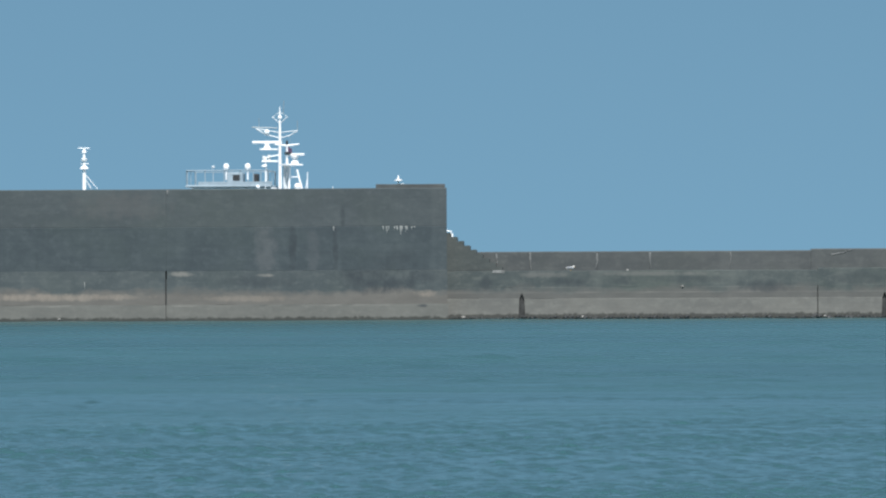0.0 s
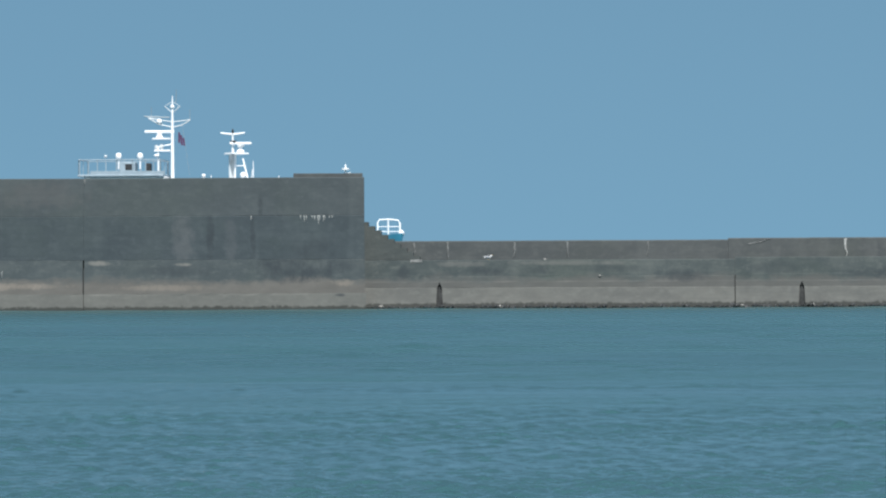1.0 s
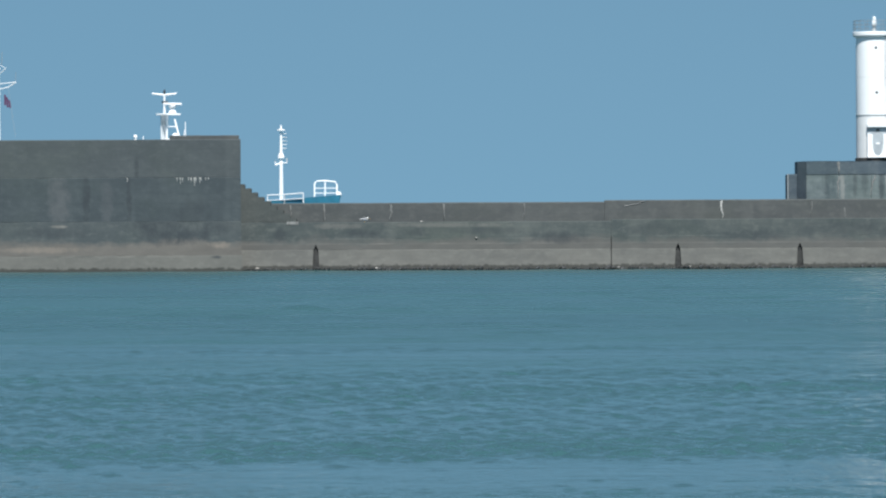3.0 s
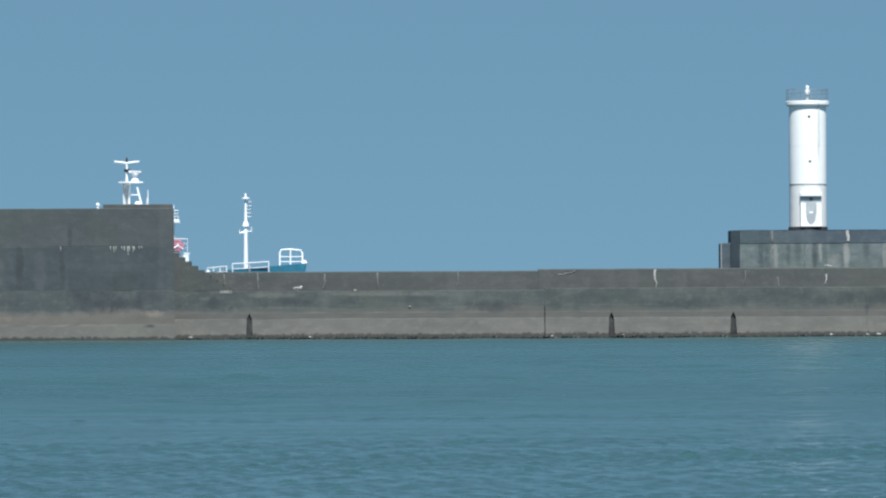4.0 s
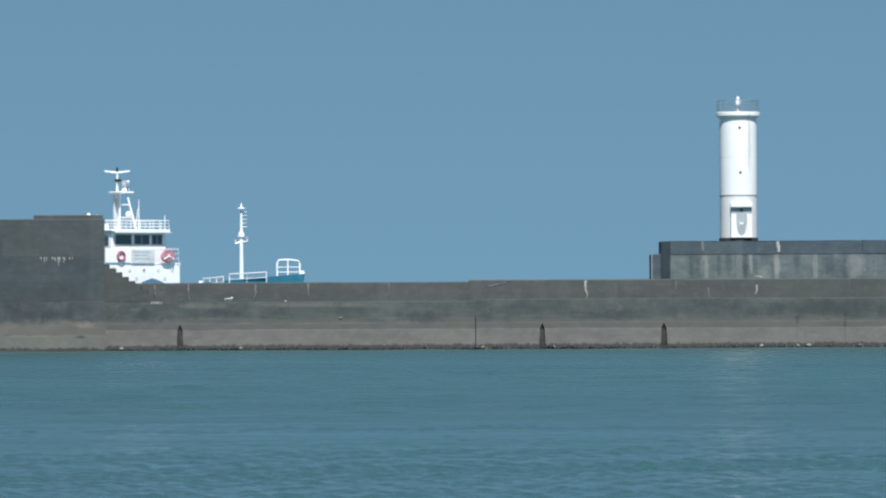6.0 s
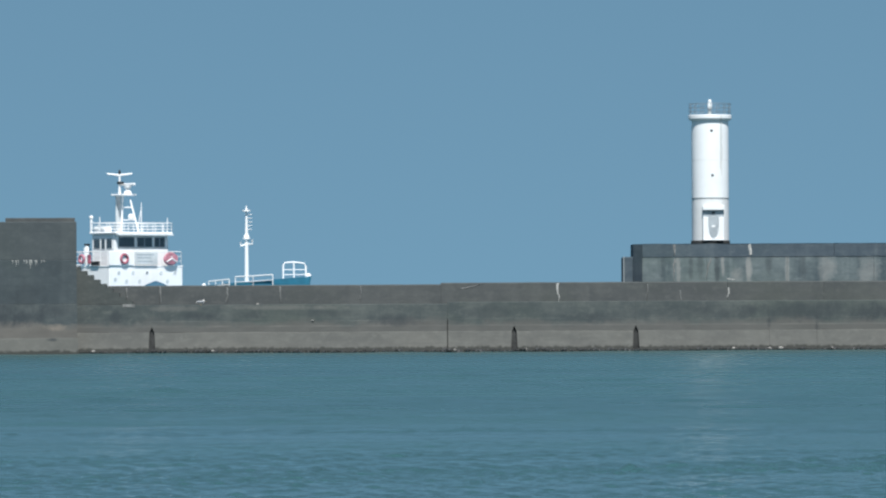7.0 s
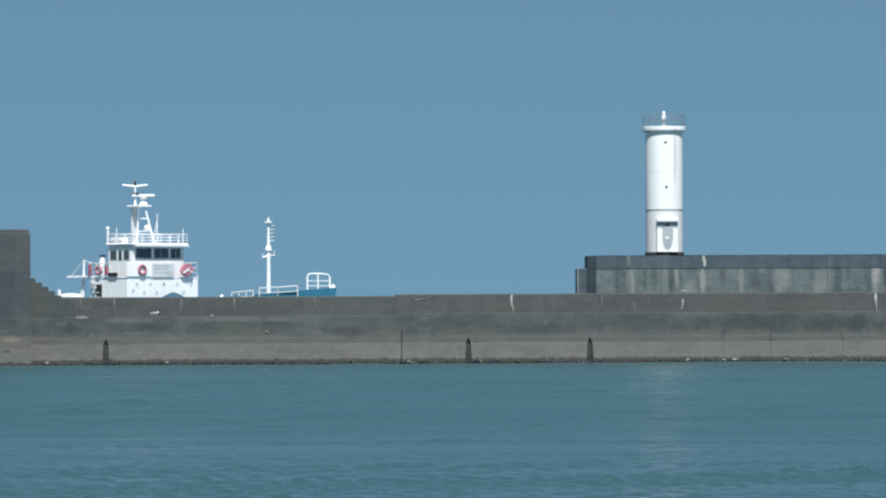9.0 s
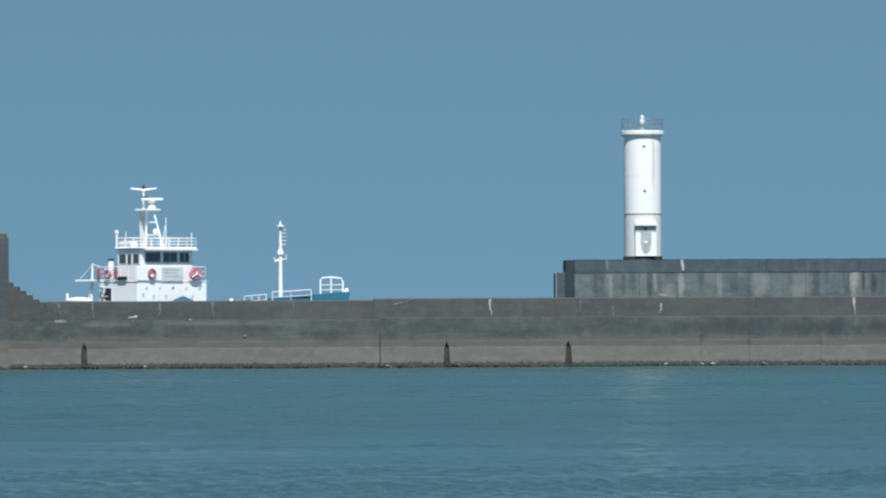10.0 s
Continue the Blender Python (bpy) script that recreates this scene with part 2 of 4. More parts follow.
def water_material(name):
    """Sea water: wavelets too fine to build are relief, rougher in the gusts and smoother in the long slicks."""
    n = Nodes(name)
    c = n.mix(n.span(n.noise(0.03, 3, (0.6, 1, 1)), 0.35, 0.65, 0, 1), (0.03, 0.079, 0.087), (0.034, 0.09, 0.096))
    n.color(c).set(ior=1.333)
    gust = n.span(n.math("ADD", n.math("MULTIPLY", n.noise(0.06, 4, (0.22, 1, 1), 0.6), 0.6), n.math("MULTIPLY", n.noise(0.3, 4, (0.16, 1, 1), 0.6, (7, 3, 0)), 0.4)), 0.4, 0.6)
    far = n.span(n.axis(1), 75, 180)
    low = n.math("ADD", 0.11, n.math("MULTIPLY", far, 0.13))
    n.link(n.math("ADD", low, n.math("MULTIPLY", n.math("MULTIPLY", gust, far), 0.05)), n.bsdf.inputs["Roughness"])
    small = n.noise(1.1, 4, (2.8, 1, 1), 0.65)
    long = n.noise(0.3, 4, (4.0, 1, 1), 0.65, (1, 5, 2))
    ripple = n.math("ADD", small, n.math("MULTIPLY", long, n.span(n.axis(1), 75, 170, 0.2, 2.6)))
    n.bump(n.math("MULTIPLY", ripple, n.math("ADD", 0.3, gust)), 0.13, 1.0)
    return n.mat


M_WATER = water_material("sea water")


# ---------------------------------------------------------------- mesh helpers
def obj(name, bm, material, parent=None, label="", smooth=False):
    me = bpy.data.meshes.new(name)
    bm.to_mesh(me)
    bm.free()
    me.materials.append(material)
    if smooth:
        for p in me.polygons:
            p.use_smooth = len(p.vertices) <= 4
    ob = new(name, me)
    if parent is not None:
        ob.parent = parent
    if label:
        tagged(ob, label=label)
    return ob


def part(name, bm, material, parent, label="", smooth=False):
    return obj(name, bm, material, parent, label, smooth)


def add_box(bm, x0, x1, y0, y1, z0, z1, bevel=0.0):
    r = bmesh.ops.create_cube(bm, size=1.0)
    for v in r["verts"]:
        v.co = Vector((x0 + (v.co.x + 0.5) * (x1 - x0), y0 + (v.co.y + 0.5) * (y1 - y0), z0 + (v.co.z + 0.5) * (z1 - z0)))
    if bevel:
        edges = list({e for v in r["verts"] for e in v.link_edges})
        bmesh.ops.bevel(bm, geom=edges, offset=bevel, segments=1, affect="EDGES")
    return r["verts"]


def box(x0, x1, y0, y1, z0, z1, bevel=0.0):
    bm = bmesh.new()
    add_box(bm, x0, x1, y0, y1, z0, z1, bevel)
    return bm


def add_tube(bm, points, r, n=6, r_end=None):
    """Round bar along a polyline."""
    pts = [Vector(p) for p in points]
    rings = []
    for i, p in enumerate(pts):
        a = pts[max(i - 1, 0)]
        b = pts[min(i + 1, len(pts) - 1)]
        d = (b - a).normalized()
        u = d.orthogonal().normalized() if abs(d.z) > 0.9 else d.cross(Vector((0, 0, 1))).normalized()
        v = d.cross(u)
        rad = r if r_end is None else r + (r_end - r) * i / max(1, len(pts) - 1)
        rings.append([bm.verts.new(p + u * math.cos(2 * math.pi * k / n) * rad + v * math.sin(2 * math.pi * k / n) * rad) for k in range(n)])
    for a, b in zip(rings, rings[1:]):
        for k in range(n):
            bm.faces.new((a[k], a[(k + 1) % n], b[(k + 1) % n], b[k]))
    bm.faces.new([bm.verts.new(v.co) for v in rings[0][::-1]])
    bm.faces.new([bm.verts.new(v.co) for v in rings[-1]])
    return bm


def tube(points, r, n=6, r_end=None):
    return add_tube(bmesh.new(), points, r, n, r_end)


def add_lathe(bm, profile, n=32, centre=(0, 0, 0)):
    """Turned body from (radius, z) pairs; the two ends are closed with vertices of their own."""
    cx, cy, cz = centre

    def ring(r, z):
        return [bm.verts.new((cx + r * math.cos(2 * math.pi * k / n), cy + r * math.sin(2 * math.pi * k / n), cz + z)) for k in range(n)]

    rings = [ring(r, z) for r, z in profile]
    for a, b in zip(rings, rings[1:]):
        for k in range(n):
            bm.faces.new((a[k], a[(k + 1) % n], b[(k + 1) % n], b[k]))
    bm.faces.new(ring(*profile[0])[::-1])
    bm.faces.new(ring(*profile[-1]))
    return bm


def lathe(profile, n=32, centre=(0, 0, 0)):
    return add_lathe(bmesh.new(), profile, n, centre)


def add_ball(bm, c, r, scale=(1, 1, 1), seg=12):
    m = Matrix.Translation(c) @ Matrix.Diagonal((*scale, 1))
    bmesh.ops.create_uvsphere(bm, u_segments=seg, v_segments=max(6, seg // 2 + 2), radius=r, matrix=m)
    return bm


def ball(c, r, scale=(1, 1, 1), seg=12):
    return add_ball(bmesh.new(), c, r, scale, seg)


def torus(c, normal, big, small, n=20, k=8):
    bm = bmesh.new()
    q = Vector((0, 0, 1)).rotation_difference(Vector(normal).normalized()).to_matrix()
    rings = []
    for i in range(n):
        a = 2 * math.pi * i / n
        rings.append([bm.verts.new(Vector(c) + q @ Vector(((big + small * math.cos(2 * math.pi * j / k)) * math.cos(a),
                     (big + small * math.cos(2 * math.pi * j / k)) * math.sin(a), small * math.sin(2 * math.pi * j / k)))) for j in range(k)])
    for i in range(n):
        a, b = rings[i], rings[(i + 1) % n]
        for j in range(k):
            bm.faces.new((a[j], b[j], b[(j + 1) % k], a[(j + 1) % k]))
    return bm


def loft(x0, x1, profile, step=0.5, worn=0.015, seed=0.0, cut0=None, cut1=None, skew=0.0):
    """A cast length of wall: the (y, z) section drawn along x, its edges slightly worn. cut0, cut1: shift of the ends at height z; skew: set-back of the far end with depth."""
    bm = bmesh.new()
    n = max(1, int(round((x1 - x0) / step)))
    rings = []
    for i in range(n + 1):
        x = x0 + (x1 - x0) * i / n
        ring = []
        for j, (y, z) in enumerate(profile):
            w = noise.noise(Vector((x * 0.9 + seed, j * 7.3, z))) * worn
            w2 = noise.noise(Vector((x * 0.9 + seed, j * 7.3, z + 31))) * worn
            dx = 0.0
            if i == 0 and cut0:
                dx = cut0(z)
            if i == n and cut1:
                dx = cut1(z)
            if i == n:
                dx -= skew * (y - profile[0][0])
            ring.append(bm.verts.new((x + dx, y + w, z + w2)))
        rings.append(ring)
    m = len(profile)
    for a, b in zip(rings, rings[1:]):
        for k in range(m):
            bm.faces.new((a[k], b[k], b[(k + 1) % m], a[(k + 1) % m]))
    bm.faces.new(rings[0])
    bm.faces.new(rings[-1][::-1])
    bmesh.ops.recalc_face_normals(bm, faces=bm.faces)
    return bm


def crust(points, width, y, thick=0.012, seed=0.0, taper=True):
    """A thin, uneven line of lime on a wall face at depth y, along (x, z) points."""
    bm = bmesh.new()
    fine = []
    for (xa, za), (xb, zb) in zip(points, points[1:]):
        for i in range(6):
            f = i / 6
            fine.append(Vector((xa + (xb - xa) * f, 0, za + (zb - za) * f)))
    fine.append(Vector((points[-1][0], 0, points[-1][1])))
    rows = []
    for i, p in enumerate(fine):
        a, b = fine[max(0, i - 1)], fine[min(len(fine) - 1, i + 1)]
        d = (b - a).normalized()
        side = Vector((d.z, 0, -d.x))
        f = i / (len(fine) - 1)
        w = width * (0.55 + 0.9 * abs(noise.noise(Vector((i * 0.6 + seed, seed, 0))))) * ((1 - 0.75 * f) if taper else 1)
        wob = noise.noise(Vector((i * 0.35, seed * 3, 5))) * width * 0.3
        c = p + side * wob
        rows.append([bm.verts.new((c.x - side.x * w / 2, y + 0.02, c.z - side.z * w / 2)),
                     bm.verts.new((c.x, y - thick, c.z)),
                     bm.verts.new((c.x + side.x * w / 2, y + 0.02, c.z + side.z * w / 2))])
    for a, b in zip(rows, rows[1:]):
        bm.faces.new((a[0], b[0], b[1], a[1]))
        bm.faces.new((a[1], b[1], b[2], a[2]))
        bm.faces.new((a[0], a[2], b[2], b[0]))
    bm.faces.new(rows[0])
    bm.faces.new(rows[-1][::-1])
    bmesh.ops.recalc_face_normals(bm, faces=bm.faces)
    return bm


# ---------------------------------------------------------------- the sea
def sea_floor_sheet():
    """Calm sea out to the horizon, just under the wave sheets."""
    bm = bmesh.new()
    bmesh.ops.create_grid(bm, x_segments=40, y_segments=40, size=2400, matrix=Matrix.Translation((0, 0, -0.36)))
    return tagged(obj("water", bm, M_WATER), "calm blue-green sea reaching to the horizon", "sea", kind="structure")


def wave_sheet(seed, waves, lift, near, columns):
    """One rigid sheet of waves, finer towards the shore. waves: (length, height, spread of direction, count)."""
    rng = np.random.default_rng(seed)
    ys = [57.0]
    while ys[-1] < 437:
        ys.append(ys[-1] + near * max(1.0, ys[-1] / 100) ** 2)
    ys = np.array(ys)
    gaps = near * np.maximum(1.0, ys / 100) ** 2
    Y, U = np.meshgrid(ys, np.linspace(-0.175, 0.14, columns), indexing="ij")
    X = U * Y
    # gusts: long slanting patches of rougher and smoother water, and small flurries of steeper wavelets
    g, p = np.zeros_like(X), np.zeros_like(X)
    for _ in range(7):
        a, k, ph = rng.normal(-0.4, 0.25), 2 * np.pi / rng.uniform(8, 45), rng.uniform(0, 6.28)
        g += np.sin(k * (0.6 * X * math.sin(a) + Y * math.cos(a)) + ph + 0.7 * np.sin(0.17 * X + ph)) / 7
    for _ in range(12):
        a, k, ph = rng.uniform(-1.5, 1.5), 2 * np.pi / rng.uniform(0.6, 3.0), rng.uniform(0, 6.28)
        p += np.sin(k * (2.0 * X * math.sin(a) + Y * math.cos(a)) + ph + 1.2 * np.sin(0.21 * X + 0.17 * Y + ph)) / math.sqrt(12)
    # a slanting current line of choppy water, a choppy stretch nearer the shore and a smooth one inside it
    across = Y - 0.55 * X - 107 + 1.5 * np.sin(0.35 * X)
    chop = 1.0 * np.exp(-(across / 4.5) ** 2) + 0.65 / (1 + np.exp(-(Y - 73.8) / 0.3)) * np.exp(-(np.maximum(Y - 75, 0) / 12) ** 2) - 0.25 / (1 + np.exp((Y - 73.8) / 0.3))
    flurry = 0.12 + np.clip(0.26 + 0.45 * p + 1.1 * g + 1.0 * chop, 0, 2.0)
    Z = np.zeros_like(X)
    for lam, amp, spread, count in waves:
        fade = np.clip(1.35 - 2.4 * gaps / lam, 0, 1)[:, None]
        if lam < 3:
            fade = fade * flurry
        elif lam < 9:
            fade = fade * np.clip((Y - 85) / 130, 0.12, 1) * (0.25 + np.clip(0.5 + 1.6 * g, 0, 1))
        for _ in range(count):
            a = rng.normal(0, spread)
            k = 2 * np.pi / (lam * rng.uniform(0.7, 1.4))
            ph = rng.uniform(0, 2 * np.pi)
            s = np.sin(k * (X * math.sin(a) + Y * math.cos(a)) + ph + 0.8 * np.sin(X * 0.13 + ph) + 0.5 * np.sin(Y * 0.09 + 2 * ph))
            Z += amp / math.sqrt(count) * fade * (s + 0.35 * s * np.abs(s))
    n, m = X.shape
    co = np.stack([X.ravel(), Y.ravel(), (Z + lift).ravel()], 1)
    idx = np.arange(n * m).reshape(n, m)
    quads = np.stack([idx[:-1, :-1], idx[:-1, 1:], idx[1:, 1:], idx[1:, :-1]], -1).reshape(-1, 4)
    me = bpy.data.meshes.new("wave_sheet")
    me.vertices.add(len(co))
    me.vertices.foreach_set("co", co.ravel())
    me.loops.add(quads.size)
    me.loops.foreach_set("vertex_index", quads.ravel().astype(np.int32))
    me.polygons.add(len(quads))
    me.polygons.foreach_set("loop_start", np.arange(0, quads.size, 4, dtype=np.int32))
    me.materials.append(M_WATER)
    me.update(calc_edges=True)
    me.polygons.foreach_set("use_smooth", np.ones(len(quads), dtype=bool))
    return tagged(new("wave_sheet", me), "blue-green rippled sea surface drifting towards the shore", "sea", "waves", "structure")


SEA = sea_floor_sheet()
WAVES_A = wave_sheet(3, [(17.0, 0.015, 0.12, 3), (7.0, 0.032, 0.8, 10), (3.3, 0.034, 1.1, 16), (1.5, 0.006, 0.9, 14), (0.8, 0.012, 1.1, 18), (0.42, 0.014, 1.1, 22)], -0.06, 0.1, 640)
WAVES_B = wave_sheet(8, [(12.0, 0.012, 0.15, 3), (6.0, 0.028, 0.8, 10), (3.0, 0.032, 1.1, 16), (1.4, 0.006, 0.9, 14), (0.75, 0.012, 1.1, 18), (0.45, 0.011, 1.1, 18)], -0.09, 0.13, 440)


# ---------------------------------------------------------------- the breakwater
def tall_wall():
    """High wall: two courses of cast panels on a stepped base with a tidal crust."""
    root = tagged(new("wall_tall"), "tall dark weathered concrete breakwater wall", "breakwater", kind="structure")
    part("core", box(-110, -24.4, 422.9, 429.0, -2.5, 9.6), M_TALL, root)
    joints = [-110, -88, -66.8, -44.55, -23.36]
    for i, (a, b) in enumerate(zip(joints, joints[1:])):
        g = 0.004
        end = 0.0 if b == joints[-1] else g
        part("upper_panel", loft(a + g, b - end, [(422.5, 7.02), (422.52, 9.82), (422.57, 9.87), (429.4, 9.87), (429.4, 7.02)], 0.7, 0.012, i * 5.0, skew=0.0 if end else 0.062), M_TALL, root)
        part("lower_panel", loft(a + g, b - end, [(422.47, 3.7), (422.46, 6.96), (422.5, 7.0), (429.4, 7.0), (429.4, 3.7)], 0.7, 0.012, 40 + i * 5.0, skew=0.0 if end else 0.062), M_TALL_DARK, root)
    base = [-110, -80, -62, -44.55, -23.32]
    for i, (a, b) in enumerate(zip(base, base[1:])):
        g = 0.06 if b != base[-1] else 0.0
        part("base_block", loft(a + (0.06 if i else 0), b - g, [(422.2, 1.15), (422.36, 3.67), (422.38, 3.69), (429.5, 3.69), (429.5, 1.16)], 0.5, 0.02, 80 + i * 7.0, skew=0.0 if g else 0.062), M_TALL_LOW, root)
        part("tidal_block", loft(a + (0.02 if i else 0), b - (0.02 if g else -0.08), [(422.0, -2.5), (422.17, 1.0), (422.19, 1.15), (429.6, 1.15), (429.6, -2.5)], 0.5, 0.03, 120 + i * 7.0, skew=0.0 if g else 0.062), M_TIDE, root)
    part("coping", loft(-28.72, -23.5, [(422.9, 9.87), (422.9, 10.13), (422.95, 10.17), (428.0, 10.17), (428.0, 9.87)], 0.6, 0.02, 3.0, skew=0.062), M_PARA, root)
    # lime runs under the panel joint
    for i, (x, length) in enumerate([(-28.15, 0.25), (-27.9, 0.42), (-27.75, 0.3), (-27.3, 0.22), (-27.1, 0.28), (-26.85, 0.55), (-26.75, 0.34), (-26.45, 0.4), (-26.35, 0.26), (-26.0, 0.2), (-25.8, 0.16), (-31.9, 0.28)]):
        part("lime_streak", crust([(x, 7.0), (x + 0.02, 7.0 - length * 1.15)], 0.14, 422.445, 0.015, i * 1.7), M_LIME, root, "white lime streak")
    part("lime_streak", crust([(-44.5, 9.78), (-44.4, 9.4)], 0.22, 422.485, 0.012, 4.0), M_LIME_DULL, root, "dull lime stain")
    part("lime_streak", crust([(-50.7, 2.9), (-50.72, 2.4)], 0.13, 422.27, 0.025, 6.0), M_LIME, root)
    return root


def notch(width_low, width_top, z_top):
    """Half width of a washed-out joint at height z."""
    def half(z):
        return 0.0 if z > z_top else width_top + (width_low - width_top) * (1 - max(z, 0.0) / z_top)
    return half


SLOTS = {4.46: 0.03, 28.7: 0.005, 32.3: 0.007, 37.7: 0.006}      # half widths of the open joints


def low_wall():
    """Long low wall in cast lengths: tidal apron, stepped mid course, ledge and parapet."""
    root = tagged(new("wall_low"), "long low grey concrete breakwater with ledge and parapet", "breakwater", kind="structure")
    part("core", box(-23.66, 120, 425.0, 433.0, -2.5, 3.3), M_ROCK, root)
    for x in (-17.8, 9.48, 18.65):
        part("joint_fill", loft(x - 0.4, x + 0.4, [(423.9, -2.5), (424.05, 0.6), (424.3, 2.1), (425.4, 2.1), (425.4, -2.5)], 0.1, 0.12, x), M_JOINT, root, "dark washed-out joint")
    cuts = [-23.66, -17.8, 4.46, 9.48, 18.65, 28.7, 32.3, 37.7, 46.0, 60.0, 80.0, 120.0]
    wide = {-17.8: 0.27, 9.48: 0.25, 18.65: 0.27}
    for i, (a, b) in enumerate(zip(cuts, cuts[1:])):
        up = 0.0 if a < 4 else 0.13
        wa, wb = wide.get(a, 0.0), wide.get(b, 0.0)
        ga, gb = SLOTS.get(a, 0.003), SLOTS.get(b, 0.003)
        ca = (lambda z, w=wa: notch(w, 0.15, 1.88)(z)) if wa else None
        cb = (lambda z, w=wb: -notch(w, 0.15, 1.88)(z)) if wb else None
        part("apron_block", loft(a + ga, b - gb, [(423.5, -2.5), (423.72, 0.1), (423.85, 0.8), (423.95, 1.46), (423.975, 1.5), (426, 1.5), (426, -2.5)], 0.5, 0.025, i * 9.0, ca, cb), M_TIDE_LOW, root)
        part("mid_block", loft(a + ga, b - gb, [(423.98, 1.5), (424.0, 1.9), (424.02, 2.0), (424.04, 2.32 + up), (424.05, 2.34 + up), (426, 2.34 + up), (426, 1.5)], 0.5, 0.015, 50 + i * 9.0, ca, cb), M_MID, root)
        part("ledge_block", loft(a + 0.003, b - 0.003, [(424.07, 2.34 + up), (424.12, 3.54 + up), (424.15, 3.58 + up), (433, 3.58 + up), (433, 2.34 + up)], 0.5, 0.018, 90 + i * 9.0), M_MID, root)
    para = [-23.66, -19.8, -17.3, -12.14, -8.2, -2.1, 3.98, 12.8, 19.6, 25.7, 33.0, 40.4, 52.0, 66.0, 84.0, 120.0]
    for i, (a, b) in enumerate(zip(para, para[1:])):
        up = 0.0 if a < 3.9 else 0.12
        part("parapet_block", loft(a + 0.006, b - 0.006, [(426.0, 3.5), (426.03, 4.98 + up), (426.1, 5.05 + up), (428.4, 5.05 + up), (428.4, 3.5)], 0.6, 0.014, 140 + i * 9.0), M_PARA, root)
    runs = [(-19.8, 4.9, 3.7, 0.16), (-17.28, 5.0, 3.65, 0.2), (-12.2, 4.9, 3.8, 0.2), (-8.2, 4.95, 3.75, 0.18), (-2.1, 4.95, 3.9, 0.14), (12.82, 5.1, 3.75, 0.26),
            (19.6, 5.0, 4.0, 0.14), (22.1, 4.5, 3.75, 0.16), (25.75, 4.7, 3.95, 0.2), (40.4, 5.1, 3.75, 0.26)]
    for i, (x, za, zb, w) in enumerate(runs):
        part("lime_streak", crust([(x, za), (x + 0.06, (za + zb) / 2), (x + (0.12 if i % 2 else -0.08), zb)], w, 425.99, 0.012, i * 2.3), M_LIME_DULL if i not in (5, 8, 9) else M_LIME, root, "pale lime streak")
    part("lime_streak", crust([(5.5, 4.7), (6.4, 4.86), (7.1, 5.1)], 0.15, 425.99, 0.012, 33.0), M_LIME_DULL, root)
    return root


def stairs():
    """Concrete flight from the ledge up to the tall wall's end."""
    root = tagged(new("stairs"), "worn dark concrete stairs against the tall wall's end", "stairs", kind="structure")
    n, x0, x1, z0, z1 = 9, -23.68, -19.3, 3.58, 6.5
    bm = bmesh.new()
    outline = [(x0, 3.59), (x0, z1)]
    for i in range(n):
        xb = x0 + (x1 - x0) * (i + 1) / n
        top = z1 - (z1 - z0) * i / n
        low = z1 - (z1 - z0) * (i + 1) / n
        outline += [(xb - 0.05, top + 0.012 * (i % 3)), (xb, top - 0.04), (xb + 0.01, max(low, 3.6))]
    front = [bm.verts.new((x, 424.5 + 0.03 * noise.noise(Vector((x, 0, z))), z)) for x, z in outline]
    back = [bm.verts.new((x, 425.97, z)) for x, z in outline]
    m = len(outline)
    for k in range(m):
        bm.faces.new((front[k], front[(k + 1) % m], back[(k + 1) % m], back[k]))
    bm.faces.new(front)
    bm.faces.new(back)
    bmesh.ops.recalc_face_normals(bm, faces=bm.faces)
    bmesh.ops.triangulate(bm, faces=[f for f in bm.faces if len(f.verts) > 4])
    part("flight", bm, M_STAIR, root)
    part("landing_slab", loft(-20.0, -19.1, [(424.1, 3.42), (424.1, 3.6), (424.14, 3.63), (424.46, 3.63), (424.46, 3.42)], 0.3, 0.03, 60.0), M_LIME_DULL, root, "pale concrete slab")
    return root


